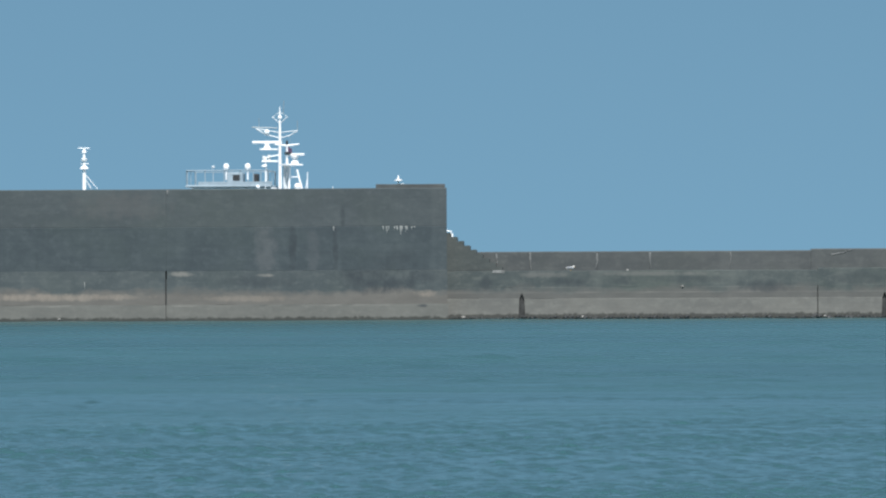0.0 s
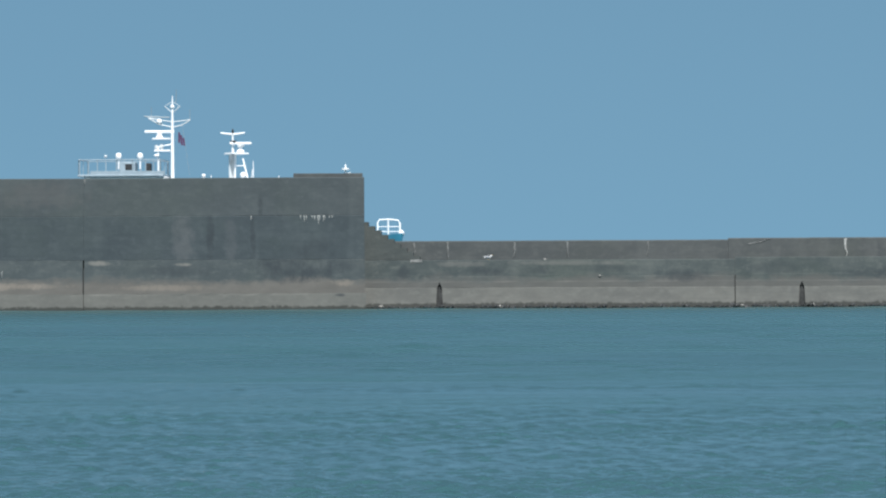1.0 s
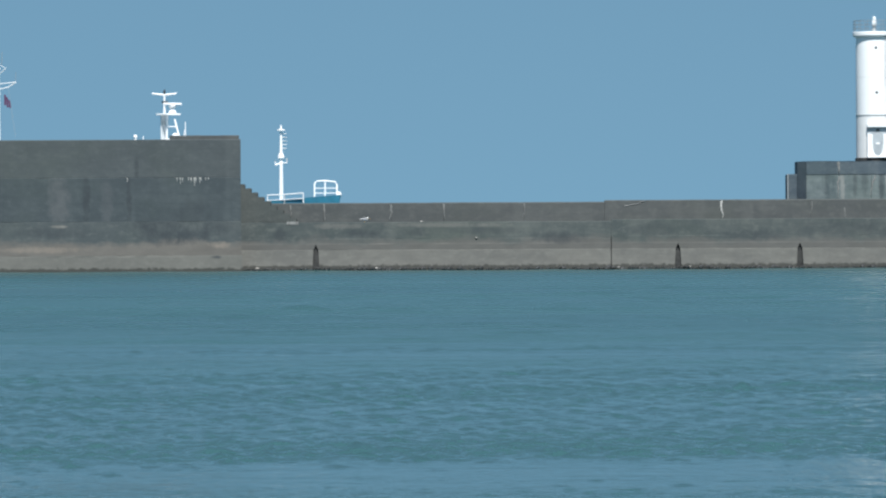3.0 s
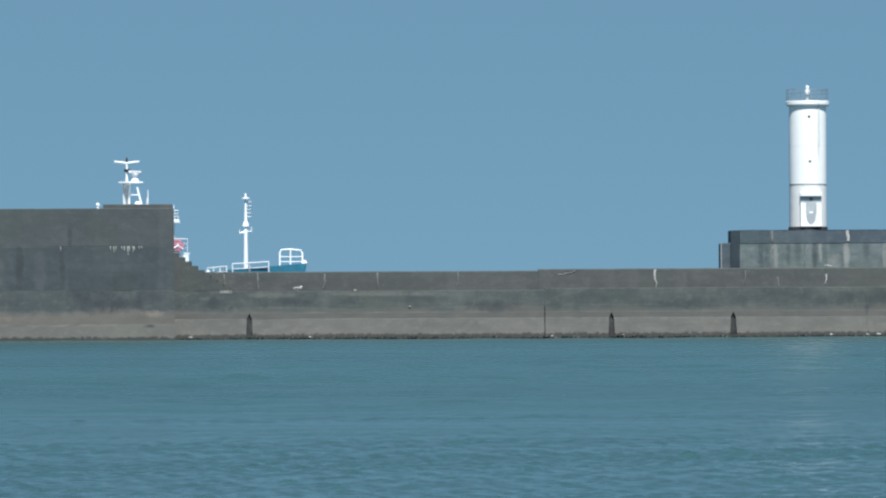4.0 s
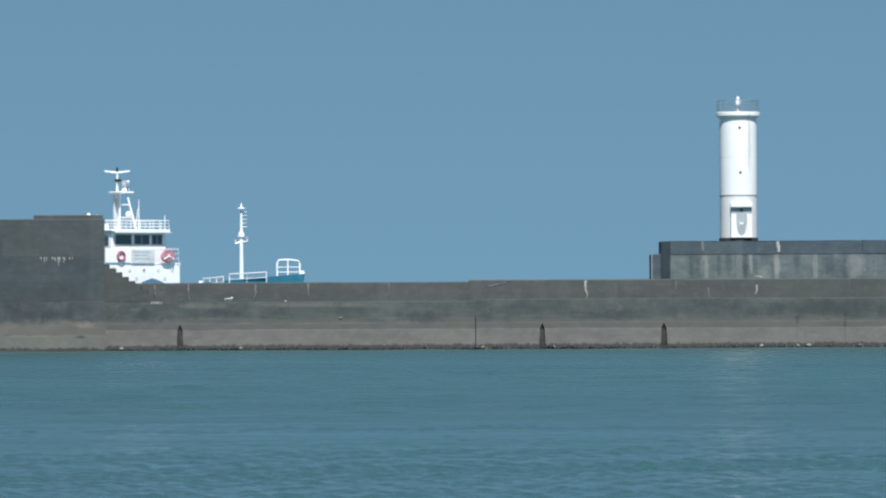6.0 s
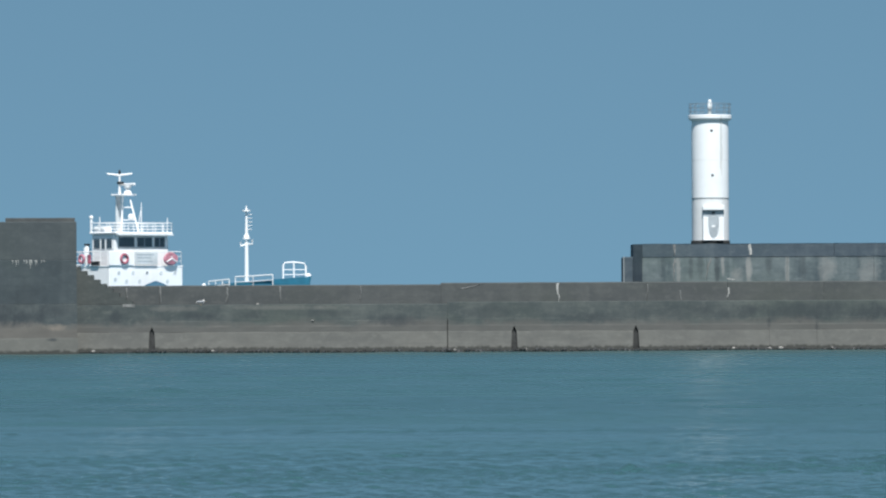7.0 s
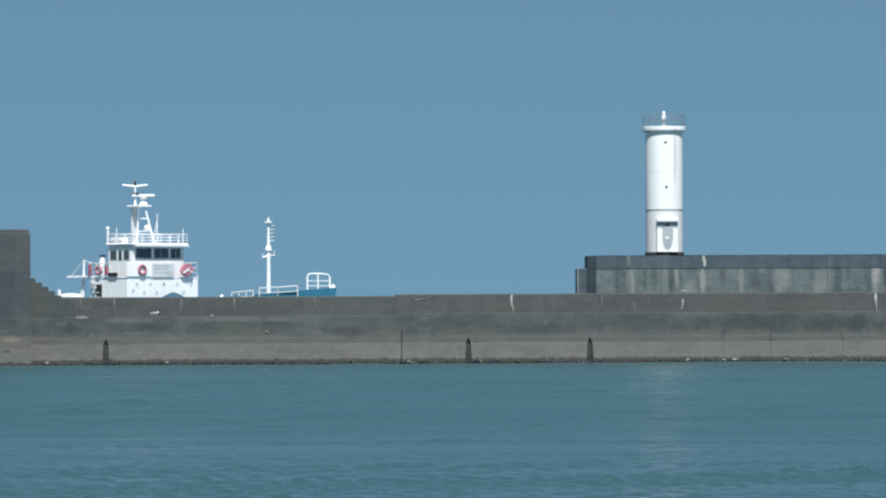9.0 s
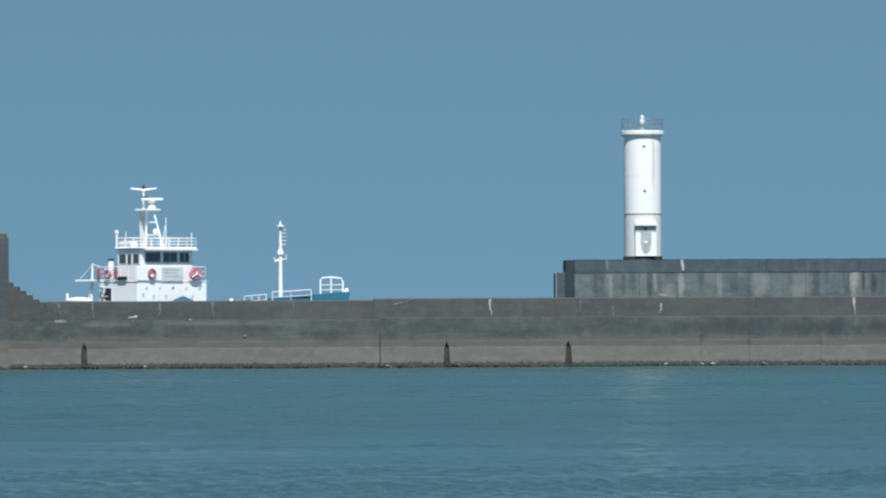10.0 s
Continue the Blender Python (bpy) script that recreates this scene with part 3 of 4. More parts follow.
def lighthouse_block():
    """Raised base for the lighthouse: streaked cast lengths under a darker coping."""
    root = tagged(new("lighthouse_base"), "streaked grey concrete base block under the lighthouse", "base", kind="structure")
    cuts = [19.35, 24.3, 30.4, 37.0, 44.0, 52.0, 62.0, 76.0]
    for i, (a, b) in enumerate(zip(cuts, cuts[1:])):
        part("wall_block", loft(a + 0.01, b - 0.01, [(428.5, 3.6), (428.5, 7.0), (428.55, 7.05), (434, 7.05), (434, 3.6)], 0.5, 0.025, 200 + i * 4.0), M_LIGHT, root)
    cuts = [19.35, 21.8, 27.56, 34.0, 41.0, 50.0, 62.0, 76.0]
    for i, (a, b) in enumerate(zip(cuts, cuts[1:])):
        part("coping_block", loft(a + 0.012, b - 0.012, [(428.47, 7.06), (428.47, 8.0), (428.45, 8.06), (434, 8.06), (434, 7.06)], 0.5, 0.025, 250 + i * 4.0), M_COPING_AND_SHADE, root)
    bm = bmesh.new()
    for z in (3.6, 8.05):
        for x, y in ((19.34, 428.45), (18.71, 429.45), (18.71, 434), (19.34, 434)):
            bm.verts.new((x, y, z))
    bm.verts.ensure_lookup_table()
    v = bm.verts
    for f in ((3, 2, 1, 0), (4, 5, 6, 7), (0, 1, 5, 4), (1, 2, 6, 5), (2, 3, 7, 6), (3, 0, 4, 7)):
        bm.faces.new([v[k] for k in f])
    bmesh.ops.recalc_face_normals(bm, faces=bm.faces)
    # the coping's dark blue on this end carries part of its shade
    part("splayed_end", bm, M_COPING_AND_SHADE, root, "splayed end with shade in its dark blue colour")
    part("end_step", loft(17.99, 18.70, [(429.6, 3.6), (429.6, 7.0), (429.65, 7.1), (434, 7.05), (434, 3.6)], 0.3, 0.02, 300), M_COPING_AND_SHADE, root)
    part("end_post", box(17.94, 18.04, 429.4, 429.58, 3.6, 7.1, 0.02), M_STEEL, root)
    part("lime_streak", crust([(27.56, 8.02), (27.62, 7.2)], 0.32, 428.44, 0.02, 41.0, False), M_LIME, root)
    part("lime_streak", crust([(21.8, 8.02), (21.84, 7.15)], 0.3, 428.44, 0.02, 48.0), M_LIME_DULL, root)
    part("lime_streak", crust([(21.85, 6.9), (21.75, 6.2), (21.8, 5.2)], 0.24, 428.48, 0.012, 51.0), M_LIME_DULL, root)
    part("lime_streak", crust([(24.6, 6.95), (24.35, 6.2), (24.2, 5.4)], 0.22, 428.48, 0.012, 42.0), M_LIME_DULL, root)
    part("lime_streak", crust([(25.8, 5.35), (26.4, 5.32)], 0.16, 428.5, 0.03, 44.0, False), M_LIME, root)
    return root


tall_wall()
low_wall()
stairs()
lighthouse_block()


# ---------------------------------------------------------------- lighthouse
def lighthouse(x=24.71, y=431.0, z=8.06):
    root = tagged(new("lighthouse"), "white cylindrical lighthouse tower on the concrete block", "lighthouse")
    root.location = (x, y, z)
    part("base_ring", lathe([(1.5, 0), (1.5, 0.22), (1.47, 0.26)], 48), M_JOINT, root, "dark base ring", False)
    part("lower_drum", lathe([(1.42, 0.27), (1.42, 3.46)], 64), M_TOWER_LOW, root, "weathered white lower drum", True)
    part("seam_ring", lathe([(1.445, 3.46), (1.445, 3.54)], 48), M_STEEL, root)
    part("upper_drum", lathe([(1.42, 3.54), (1.42, 9.0), (1.4, 9.2), (1.4, 9.44)], 64), M_TOWER, root, "", True)
    part("gallery", lathe([(1.42, 9.42), (1.62, 9.54), (1.66, 9.6), (1.66, 9.84), (1.62, 9.88)], 48), M_TOWER, root)
    for i in range(16):
        a = 2 * math.pi * i / 16
        part("rail_post", tube([(1.58 * math.cos(a), 1.58 * math.sin(a), 9.88), (1.58 * math.cos(a), 1.58 * math.sin(a), 10.76)], 0.02), M_RAIL, root)
    for h in (10.14, 10.45, 10.75):
        part("rail", torus((0, 0, h), (0, 0, 1), 1.58, 0.018, 40, 5), M_RAIL, root)
    lamp = part("lantern", lathe([(0.3, 9.88), (0.3, 9.96), (0.14, 10.0), (0.12, 10.3), (0.2, 10.34), (0.2, 10.4)], 16), M_STEEL, root, "small beacon lantern", True)
    part("lens", lathe([(0.14, 10.41), (0.17, 10.5), (0.17, 10.75), (0.12, 10.9), (0.15, 10.93), (0.1, 11.05), (0.02, 11.08)], 16), M_TOWER, lamp, "", True)
    # porch with canopy, side cheeks and grey oval door, a little off the middle
    px = 0.15
    part("canopy", box(px - 0.82, px + 0.82, -1.72, -1.0, 2.58, 2.88, 0.02), M_TOWER, root)
    part("porch_cheek", box(px - 0.8, px - 0.4, -1.56, -1.1, 0.28, 2.05, 0.02), M_TOWER, root)
    part("porch_cheek", box(px + 0.4, px + 0.8, -1.56, -1.1, 0.28, 2.05, 0.02), M_TOWER, root)
    # grey colour of the back paints in the shade under the canopy
    part("porch_back", box(px - 0.8, px + 0.8, -1.46, -1.1, 0.28, 2.58), M_DOOR_AND_SHADE, root)
    part("door_surround", box(px - 0.395, px + 0.395, -1.5, -1.465, 0.41, 1.3), M_TOWER, root)
    door = part("door", ball((px, -1.5, 1.25), 1.0, (0.37, 0.03, 0.88), 24), M_DOOR_AND_SHADE, root, "grey oval metal door", True)
    part("door_plate", box(px - 0.14, px + 0.14, -1.55, -1.525, 1.28, 1.42), M_WHITE, door)
    part("porch_lamp", box(px - 0.12, px + 0.12, -1.55, -1.46, 2.3, 2.45, 0.02), M_DARK, root)
    part("sill", box(px - 0.8, px + 0.8, -1.62, -1.2, 0.26, 0.4, 0.02), M_TOWER, root)
    for px, pz in ((0.04, 8.65), (0.09, 5.24)):
        c = (px, -1.42, pz)
        port = part("porthole", torus(c, (0, -1, 0), 0.09, 0.02, 16, 6), M_STEEL, root)
        part("pane", ball(c, 0.085, (1, 0.2, 1), 12), M_DARK, port)
    part("conduit", tube([(0.78, -1.2, 6.4), (0.78, -1.2, 9.3)], 0.035), M_GREYWHITE, root)
    for zz in (6.4,):
        part("seam_ring", lathe([(1.425, zz), (1.425, zz + 0.03)], 48), M_TOWER_LOW, root)
    return root


lighthouse()


# ---------------------------------------------------------------- ships
def hull_mesh(x_stern, x_bow, beam, deck, keel, flare=0.75):
    """Ship's shell with a raked bow; deck(s) gives the height of the rail at 0 stern to 1 bow."""
    bm = bmesh.new()
    rings = []
    n = 36
    for i in range(n + 1):
        s = i / n
        half = beam / 2 * (1 - max(0.0, (s - 0.55) / 0.45) ** 2.4) * (1 - 0.12 * max(0.0, 0.15 - s) / 0.15)
        half = max(half, 0.05)
        top = deck(s)
        ring = []
        for k in range(9):
            f = k / 8
            z = keel + (top - keel) * f
            spread = half * (1 - (1 - flare * (0.35 + 0.65 * f) / flare) * (0.35 + 0.65 * s ** 3)) if f else half * 0.4
            rake = (f - 1) * 2.2 * s ** 6
            ring.append((x_stern + (x_bow - x_stern) * s + rake, spread, z))
        rings.append([bm.verts.new((x, y, z)) for x, y, z in reversed(ring)] + [bm.verts.new((x, -y, z)) for x, y, z in ring])
    for a, b in zip(rings, rings[1:]):
        for k in range(len(a) - 1):
            bm.faces.new((a[k], a[k + 1], b[k + 1], b[k]))
        bm.faces.new((a[-1], a[0], b[0], b[-1]))
    bm.faces.new(rings[0])
    bm.faces.new(rings[-1][::-1])
    bmesh.ops.recalc_face_normals(bm, faces=bm.faces)
    return bm


def railing(root, points, height, bars=3, r=0.028, mat=None, post_gap=1.0, name="railing"):
    """Pipe rail along a polyline: one mesh of posts and bars."""
    bm = bmesh.new()
    for a, b in zip(points, points[1:]):
        a, b = Vector(a), Vector(b)
        n = max(1, int(round((b - a).length / post_gap)))
        for i in range(n + 1):
            p = a.lerp(b, i / n)
            add_tube(bm, [p, p + Vector((0, 0, height))], r, 5)
        for k in range(bars):
            h = Vector((0, 0, height * (k + 1) / bars))
            add_tube(bm, [a + h, b + h], r * (1.25 if k == bars - 1 else 0.8), 5)
    return part(name, bm, mat or M_WHITE, root)


def blue_ship():
    """Coastal ship, blue hull and white house; x forward, y to port, origin at the waterline under the main mast."""
    s = tagged(new("blue_ship"), "small coastal ship with blue hull and white wheelhouse", "ship")
    hull = part("hull", hull_mesh(-11, 23.85, 9.0, lambda q: 4.1 + 0.88 * max(0.0, (q - 0.35) / 0.3) ** 1 * (q < 0.65) + (q >= 0.65) * (0.88 + 0.87 * (max(0.0, q - 0.65) / 0.35) ** 1.2), -2.2), M_BLUE, s, "blue hull with raised bow")
    part("rubbing_strake", tube([(-10.5, -4.3, 3.5), (0, -4.52, 3.5), (8, -4.5, 3.7)], 0.09), M_WHITE, hull)
    part("bow_fender", ball((23.0, 0.5, 5.85), 0.22, (0.8, 1.2, 1.2), 14), M_WHITE, hull, "white bow fender", True)
    # lower house
    part("lower_house", box(-1.2, 3.4, -4.0, 3.85, 3.9, 6.9, 0.05), M_WHITE, s)
    for yy, zz in [(-3.0, 6.3), (-1.5, 6.3), (0, 6.3), (1.5, 6.3), (3.0, 6.3), (-3.4, 5.75), (-2.2, 5.6), (-0.8, 5.6), (2.2, 5.6)]:
        port = part("porthole", torus((3.41, yy, zz), (1, 0, 0), 0.13, 0.03, 14, 6), M_GREYWHITE, s)
        part("pane", ball((3.4, yy, zz), 0.12, (0.15, 1, 1), 10), M_GLASS if yy == 0 else M_GREYWHITE, port)
    part("deck_edge", box(-1.4, 3.43, -4.05, 3.9, 6.78, 6.9, 0.03), M_WHITE, s)
    # open side passage with ladder; a solid dark panel paints the doorway's shade
    part("side_doorway_shade", box(-0.5, 0.25, -4.03, -3.99, 4.6, 6.3, 0.02), M_DARK, s, "dark panel for the shade inside the doorway")
    lad = bmesh.new()
    for dy in (-0.22, 0.22):
        add_tube(lad, [(-0.9 + 1.5, -4.25 + dy * 0, 4.2), (-1.0, -4.25, 6.6)], 0.04, 5)
    for k in range(6):
        add_box(lad, 0.5 - k * 0.27, 0.75 - k * 0.27, -4.45, -4.05, 4.4 + k * 0.4, 4.46 + k * 0.4)
    part("side_ladder", lad, M_GREYWHITE, s)
    part("vent_box", box(1.2, 2.2, -4.2, -4.0, 6.92, 7.25, 0.03), M_DARK, s)
    # wheelhouse
    wh = part("wheelhouse", box(-0.2, 2.7, -2.9, 2.9, 6.85, 9.5, 0.04), M_WHITE, s)
    for ya, yb in ((-2.45, -0.8), (-0.45, 1.1), (1.4, 2.45)):
        w = part("window", box(2.69, 2.74, ya - 0.08, yb + 0.08, 8.38, 9.3, 0.02), M_GREYWHITE, wh)
        part("pane", box(2.735, 2.75, ya, yb, 8.46, 9.22), M_GLASS, w)
        # pale bar on the pane imitates bright inner frames seen through the glass
        if ya > -1:
            part("inner_frame_bar", box(2.745, 2.765, ya + (yb - ya) * 0.45, ya + (yb - ya) * 0.45 + 0.09, 8.5, 9.2), M_PALE, w)
    for xa, xb, za in ((0.1, 0.85, 8.35), (1.1, 1.5, 8.3), (1.75, 2.4, 8.35)):
        for side in (-1, 1):
            w = part("window", box(xa - 0.06, xb + 0.06, min(side * 2.89, side * 2.93), max(side * 2.89, side * 2.93), za - 0.08, 9.18, 0.01), M_GREYWHITE, wh)
            part("pane", box(xa, xb, min(side * 2.92, side * 2.945), max(side * 2.92, side * 2.945), za, 9.1), M_GLASS, w)
    roof = part("roof", box(-0.3, 3.05, -3.12, 3.12, 9.52, 9.68, 0.05), M_WHITE, s)
    part("visor", loft(-2.95, 2.95, [(-3.35, 9.4), (-3.33, 9.5), (-2.72, 9.62), (-2.72, 9.5)], 1.0, 0.0), M_GREYWHITE, roof).matrix_local = Matrix.Rotation(radians(90), 4, "Z")
    railing(s, [(-0.2, -3.05, 9.68), (2.95, -3.05, 9.68), (2.95, 3.05, 9.68), (-0.2, 3.05, 9.68), (-0.2, -3.05, 9.68)], 0.75, 3)
    part("roof_locker", box(-0.1, 1.3, -2.8, -2.0, 9.68, 10.1, 0.04), M_WHITE, roof)
    # promenade deck railing and what hangs on it
    railing(s, [(3.5, -1.5, 6.9), (3.5, 3.6, 6.9), (-1.3, 3.6, 6.9), (-1.3, -4.1, 6.9), (3.3, -4.1, 6.9)], 1.15, 3)
    part("front_bulwark", box(3.42, 3.52, -4.1, -1.5, 6.9, 8.08, 0.03), M_WHITE, s)
    dodger = part("dodger_board", box(3.54, 3.6, -1.45, 1.0, 6.98, 8.0, 0.02), M_GREYWHITE, s, "white board with faint blue writing")
    for k, (a, b, zz) in enumerate([(-1.2, 0.6, 7.75), (-1.2, 0.2, 7.5), (-1.1, 0.5, 7.2)]):
        part("writing_bar", box(3.595, 3.61, a, b, zz, zz + 0.07), M_PALE, dodger)
    part("lifebuoy", torus((3.6, -2.55, 7.45), (1, 0, 0), 0.36, 0.1, 24, 10), M_RED, s, "red and white lifebuoy", True)
    bundle = lathe([(0.25, -0.12), (0.56, -0.11), (0.66, 0.0), (0.56, 0.11), (0.25, 0.12)], 18)
    for v in bundle.verts:
        v.co = Vector((3.66 + v.co.z, 2.35 + v.co.x * 1.2 + 0.05 * noise.noise(v.co * 4), 7.46 + v.co.y * 0.82 + 0.05 * noise.noise(v.co * 5)))
    bmesh.ops.recalc_face_normals(bundle, faces=bundle.faces)
    cover = part("life_raft_cover", bundle, M_BLOTCH, s, "faded red canvas cover with white chevron")
    chev = bmesh.new()
    add_tube(chev, [(3.8, 1.8, 7.2), (3.8, 2.35, 7.48), (3.8, 2.9, 7.2)], 0.06, 6)
    add_tube(chev, [(3.8, 2.35, 7.48), (3.8, 2.35, 7.68)], 0.05, 6)
    part("chevron", chev, M_WHITE, cover)
    part("lifebuoy", torus((0.0, -4.16, 7.45), (0, 1, 0), 0.3, 0.12, 24, 10), M_BLOTCH, s, "faded pink lifebuoy", True)
    part("canvas_roll", box(-1.3, -0.9, -4.2, -4.05, 7.05, 7.95, 0.05), M_RED, s)
    part("canvas_roll", box(0.75, 1.15, -4.2, -4.05, 7.05, 7.8, 0.05), M_RED, s)
    # main mast: ladder panel behind, two legs with rungs, platform, pole, two scanners
    panel = bmesh.new()
    for side in (-0.2, 0.2):
        add_tube(panel, [(-0.28, side, 9.68), (-0.28, side, 12.75)], 0.07, 6)
    for k in range(9):
        add_tube(panel, [(-0.28, -0.2, 9.95 + k * 0.33), (-0.28, 0.2, 9.95 + k * 0.33)], 0.04, 5)
    add_box(panel, -0.33, -0.25, -0.16, 0.16, 9.7, 12.72)
    part("mast_ladder", panel, M_GREYWHITE, s, "pale grey ladder panel of the mast")
    part("mast_leg", tube([(0.12, 0, 9.68), (0.3, 0, 12.75)], 0.085, 8), M_WHITE, s)
    part("mast_leg", tube([(1.45, 0.75, 9.68), (0.72, 0.45, 12.4)], 0.075, 8), M_WHITE, s)
    for zz, xa, xb, yb in ((10.7, 0.18, 1.18, 0.63), (11.75, 0.24, 0.9, 0.52)):
        part("mast_rung", tube([(xa, 0, zz), (xb, yb, zz)], 0.05, 6), M_WHITE, s)
    part("aerial_stay", tube([(1.15, 0.85, 9.68), (1.55, 0.9, 11.5)], 0.035, 6), M_WHITE, s)
    part("mast_platform", box(-0.5, 1.0, -0.6, 0.9, 12.72, 12.86, 0.03), M_WHITE, s)
    part("mast_pole", tube([(-0.1, 0, 12.8), (-0.1, 0, 14.4)], 0.11, 10, 0.075), M_WHITE, s)
    part("mast_bracket", box(-0.3, 0.3, -0.15, 0.15, 13.7, 13.9, 0.03), M_DARK, s)
    cross = bmesh.new()
    u = Vector((0.7071, 0.7071, 0))
    for sgn in (-1, 1):
        add_tube(cross, [Vector((-0.1, 0, 14.42)), Vector((-0.1, 0, 14.55)) + u * sgn * 1.05], 0.1, 8, 0.07)
    part("crossarm", cross, M_WHITE, s)
    part("mast_lamp", lathe([(0.1, 14.5), (0.1, 14.75), (0.03, 14.9)], 10, (-0.1, 0, 0)), M_DARK, s)
    part("scanner_base", lathe([(0.34, 12.86), (0.3, 13.1), (0.16, 13.15), (0.16, 13.3), (0.3, 13.35), (0.3, 13.55)], 16, (0.55, 0.35, 0)), M_WHITE, s, "", True)
    scanner = part("radar_scanner", box(-0.1, 0.1, -0.95, 0.95, 0.0, 0.2, 0.05), M_WHITE, s, "white rotating radar bar")
    scanner.location = (0.55, 0.35, 13.56)
    part("searchlight", ball((1.2, 0.15, 10.95), 0.27, (1, 1, 1), 14), M_WHITE, s, "white domed light", True)
    for px, py, top in ((2.7, 2.8, 10.9), (0.9, -2.95, 10.95), (1.6, 0.92, 12.15)):
        part("antenna", tube([(px, py, 9.68), (px, py, top)], 0.05, 6, 0.03), M_WHITE, s)
    post = part("signal_post", tube([(-0.15, -3.0, 9.68), (-0.15, -3.0, 10.8)], 0.1, 8), M_WHITE, s)
    part("signal_ball", ball((-0.15, -3.0, 10.9), 0.17), M_WHITE, post, "", True)
    part("funnel_cap", lathe([(0.28, 7.0), (0.28, 8.4), (0.2, 8.45), (0.2, 8.6)], 14, (-1.7, -2.2, 0)), M_GREYWHITE, s, "", True)
    part("funnel_top", lathe([(0.24, 8.6), (0.24, 8.75)], 14, (-1.7, -2.2, 0)), M_DARK, s)
    # stern davit and boat
    part("davit", tube([(-2.7, -3.5, 4.0), (-2.55, -3.5, 8.35)], 0.085, 8), M_WHITE, s)
    part("davit_brace", tube([(-3.2, -3.5, 4.2), (-2.6, -3.5, 7.4)], 0.06, 8), M_WHITE, s)
    part("davit_platform", box(-4.2, -1.5, -4.0, -3.0, 6.85, 7.02, 0.04), M_WHITE, s)
    part("davit_stay", tube([(-4.1, -3.5, 7.05), (-2.55, -3.5, 8.3), (-1.3, -3.8, 8.1)], 0.03, 5), M_WHITE, s)
    boat = part("work_boat", ball((-3.7, -4.0, 5.3), 1.0, (1.5, 0.55, 0.3), 18), M_WHITE, s, "white upturned work boat", True)
    part("boat_post", box(-5.1, -4.9, -4.2, -4.0, 5.1, 5.9, 0.03), M_WHITE, boat)
    # foredeck
    part("deck_canopy", lathe([(2.3, 4.6), (1.0, 5.35), (0.1, 5.62)], 4, (4.9, -0.3, 0)), M_CANVAS, s, "blue canvas hatch cover")
    part("hatch_coaming", box(6.0, 14.5, -2.6, 2.6, 4.2, 5.0, 0.06), M_GREYWHITE, s)
    part("hatch_vent", ball((7.6, 2.6, 5.25), 0.16), M_WHITE, s)
    fm = part("foremast", tube([(16.0, 0, 4.6), (16.0, 0, 9.3), (16.0, 0, 11.2)], 0.19, 12, 0.075), M_WHITE, s, "white foremast with lamps", True)
    part("lamp_box", lathe([(0.16, 8.8), (0.28, 8.92), (0.25, 9.1), (0.14, 9.35)], 12, (16.0, 0, 0)), M_WHITE, fm)
    part("lamp_arm", tube([(16.0, 0, 8.5), (15.8, -0.45, 8.35), (15.8, -0.45, 8.7)], 0.09, 6), M_WHITE, fm)
    part("lamp_arm", tube([(16.0, 0, 8.5), (16.3, 0.35, 8.5), (16.3, 0.35, 8.9)], 0.09, 6), M_GREYWHITE, fm)
    part("mast_cap", lathe([(0.1, 11.1), (0.34, 11.16), (0.34, 11.26), (0.08, 11.3), (0.05, 11.62)], 10, (16, 0, 0)), M_WHITE, fm)
    for k in range(5):
        part("mast_step", tube([(16.05, 0.05, 9.7 + k * 0.3), (16.35, 0.3, 9.7 + k * 0.3)], 0.04, 5), M_GREYWHITE, fm)
    railing(s, [(15.5, -3.6, 4.7), (17.8, -3.4, 4.85)], 0.8, 2, 0.04, post_gap=0.9)
    railing(s, [(18.2, -3.1, 5.0), (19.8, -2.6, 5.05), (21.4, -1.9, 5.15)], 0.85, 2, 0.04, post_gap=1.2)
    part("winch", box(17.6, 18.6, -0.8, 0.8, 4.7, 5.55, 0.15), M_GREYWHITE, s)
    pulpit = bmesh.new()
    add_tube(pulpit, [(20.95, -0.4, 5.1), (20.95, -0.4, 6.75), (21.05, -0.3, 6.95), (21.45, 0.3, 7.0), (21.9, 1.0, 6.9), (22.0, 1.1, 6.7), (22.0, 1.1, 5.2)], 0.068, 8)
    add_tube(pulpit, [(21.45, 0.3, 5.2), (21.45, 0.3, 6.98)], 0.068, 8)
    for zz in (6.0, 6.4):
        add_tube(pulpit, [(20.95, -0.4, zz), (21.45, 0.3, zz), (22.0, 1.1, zz)], 0.035, 6)
    part("bow_pulpit", pulpit, M_WHITE, s, "white tubular bow rail", True)
    return s, scanner


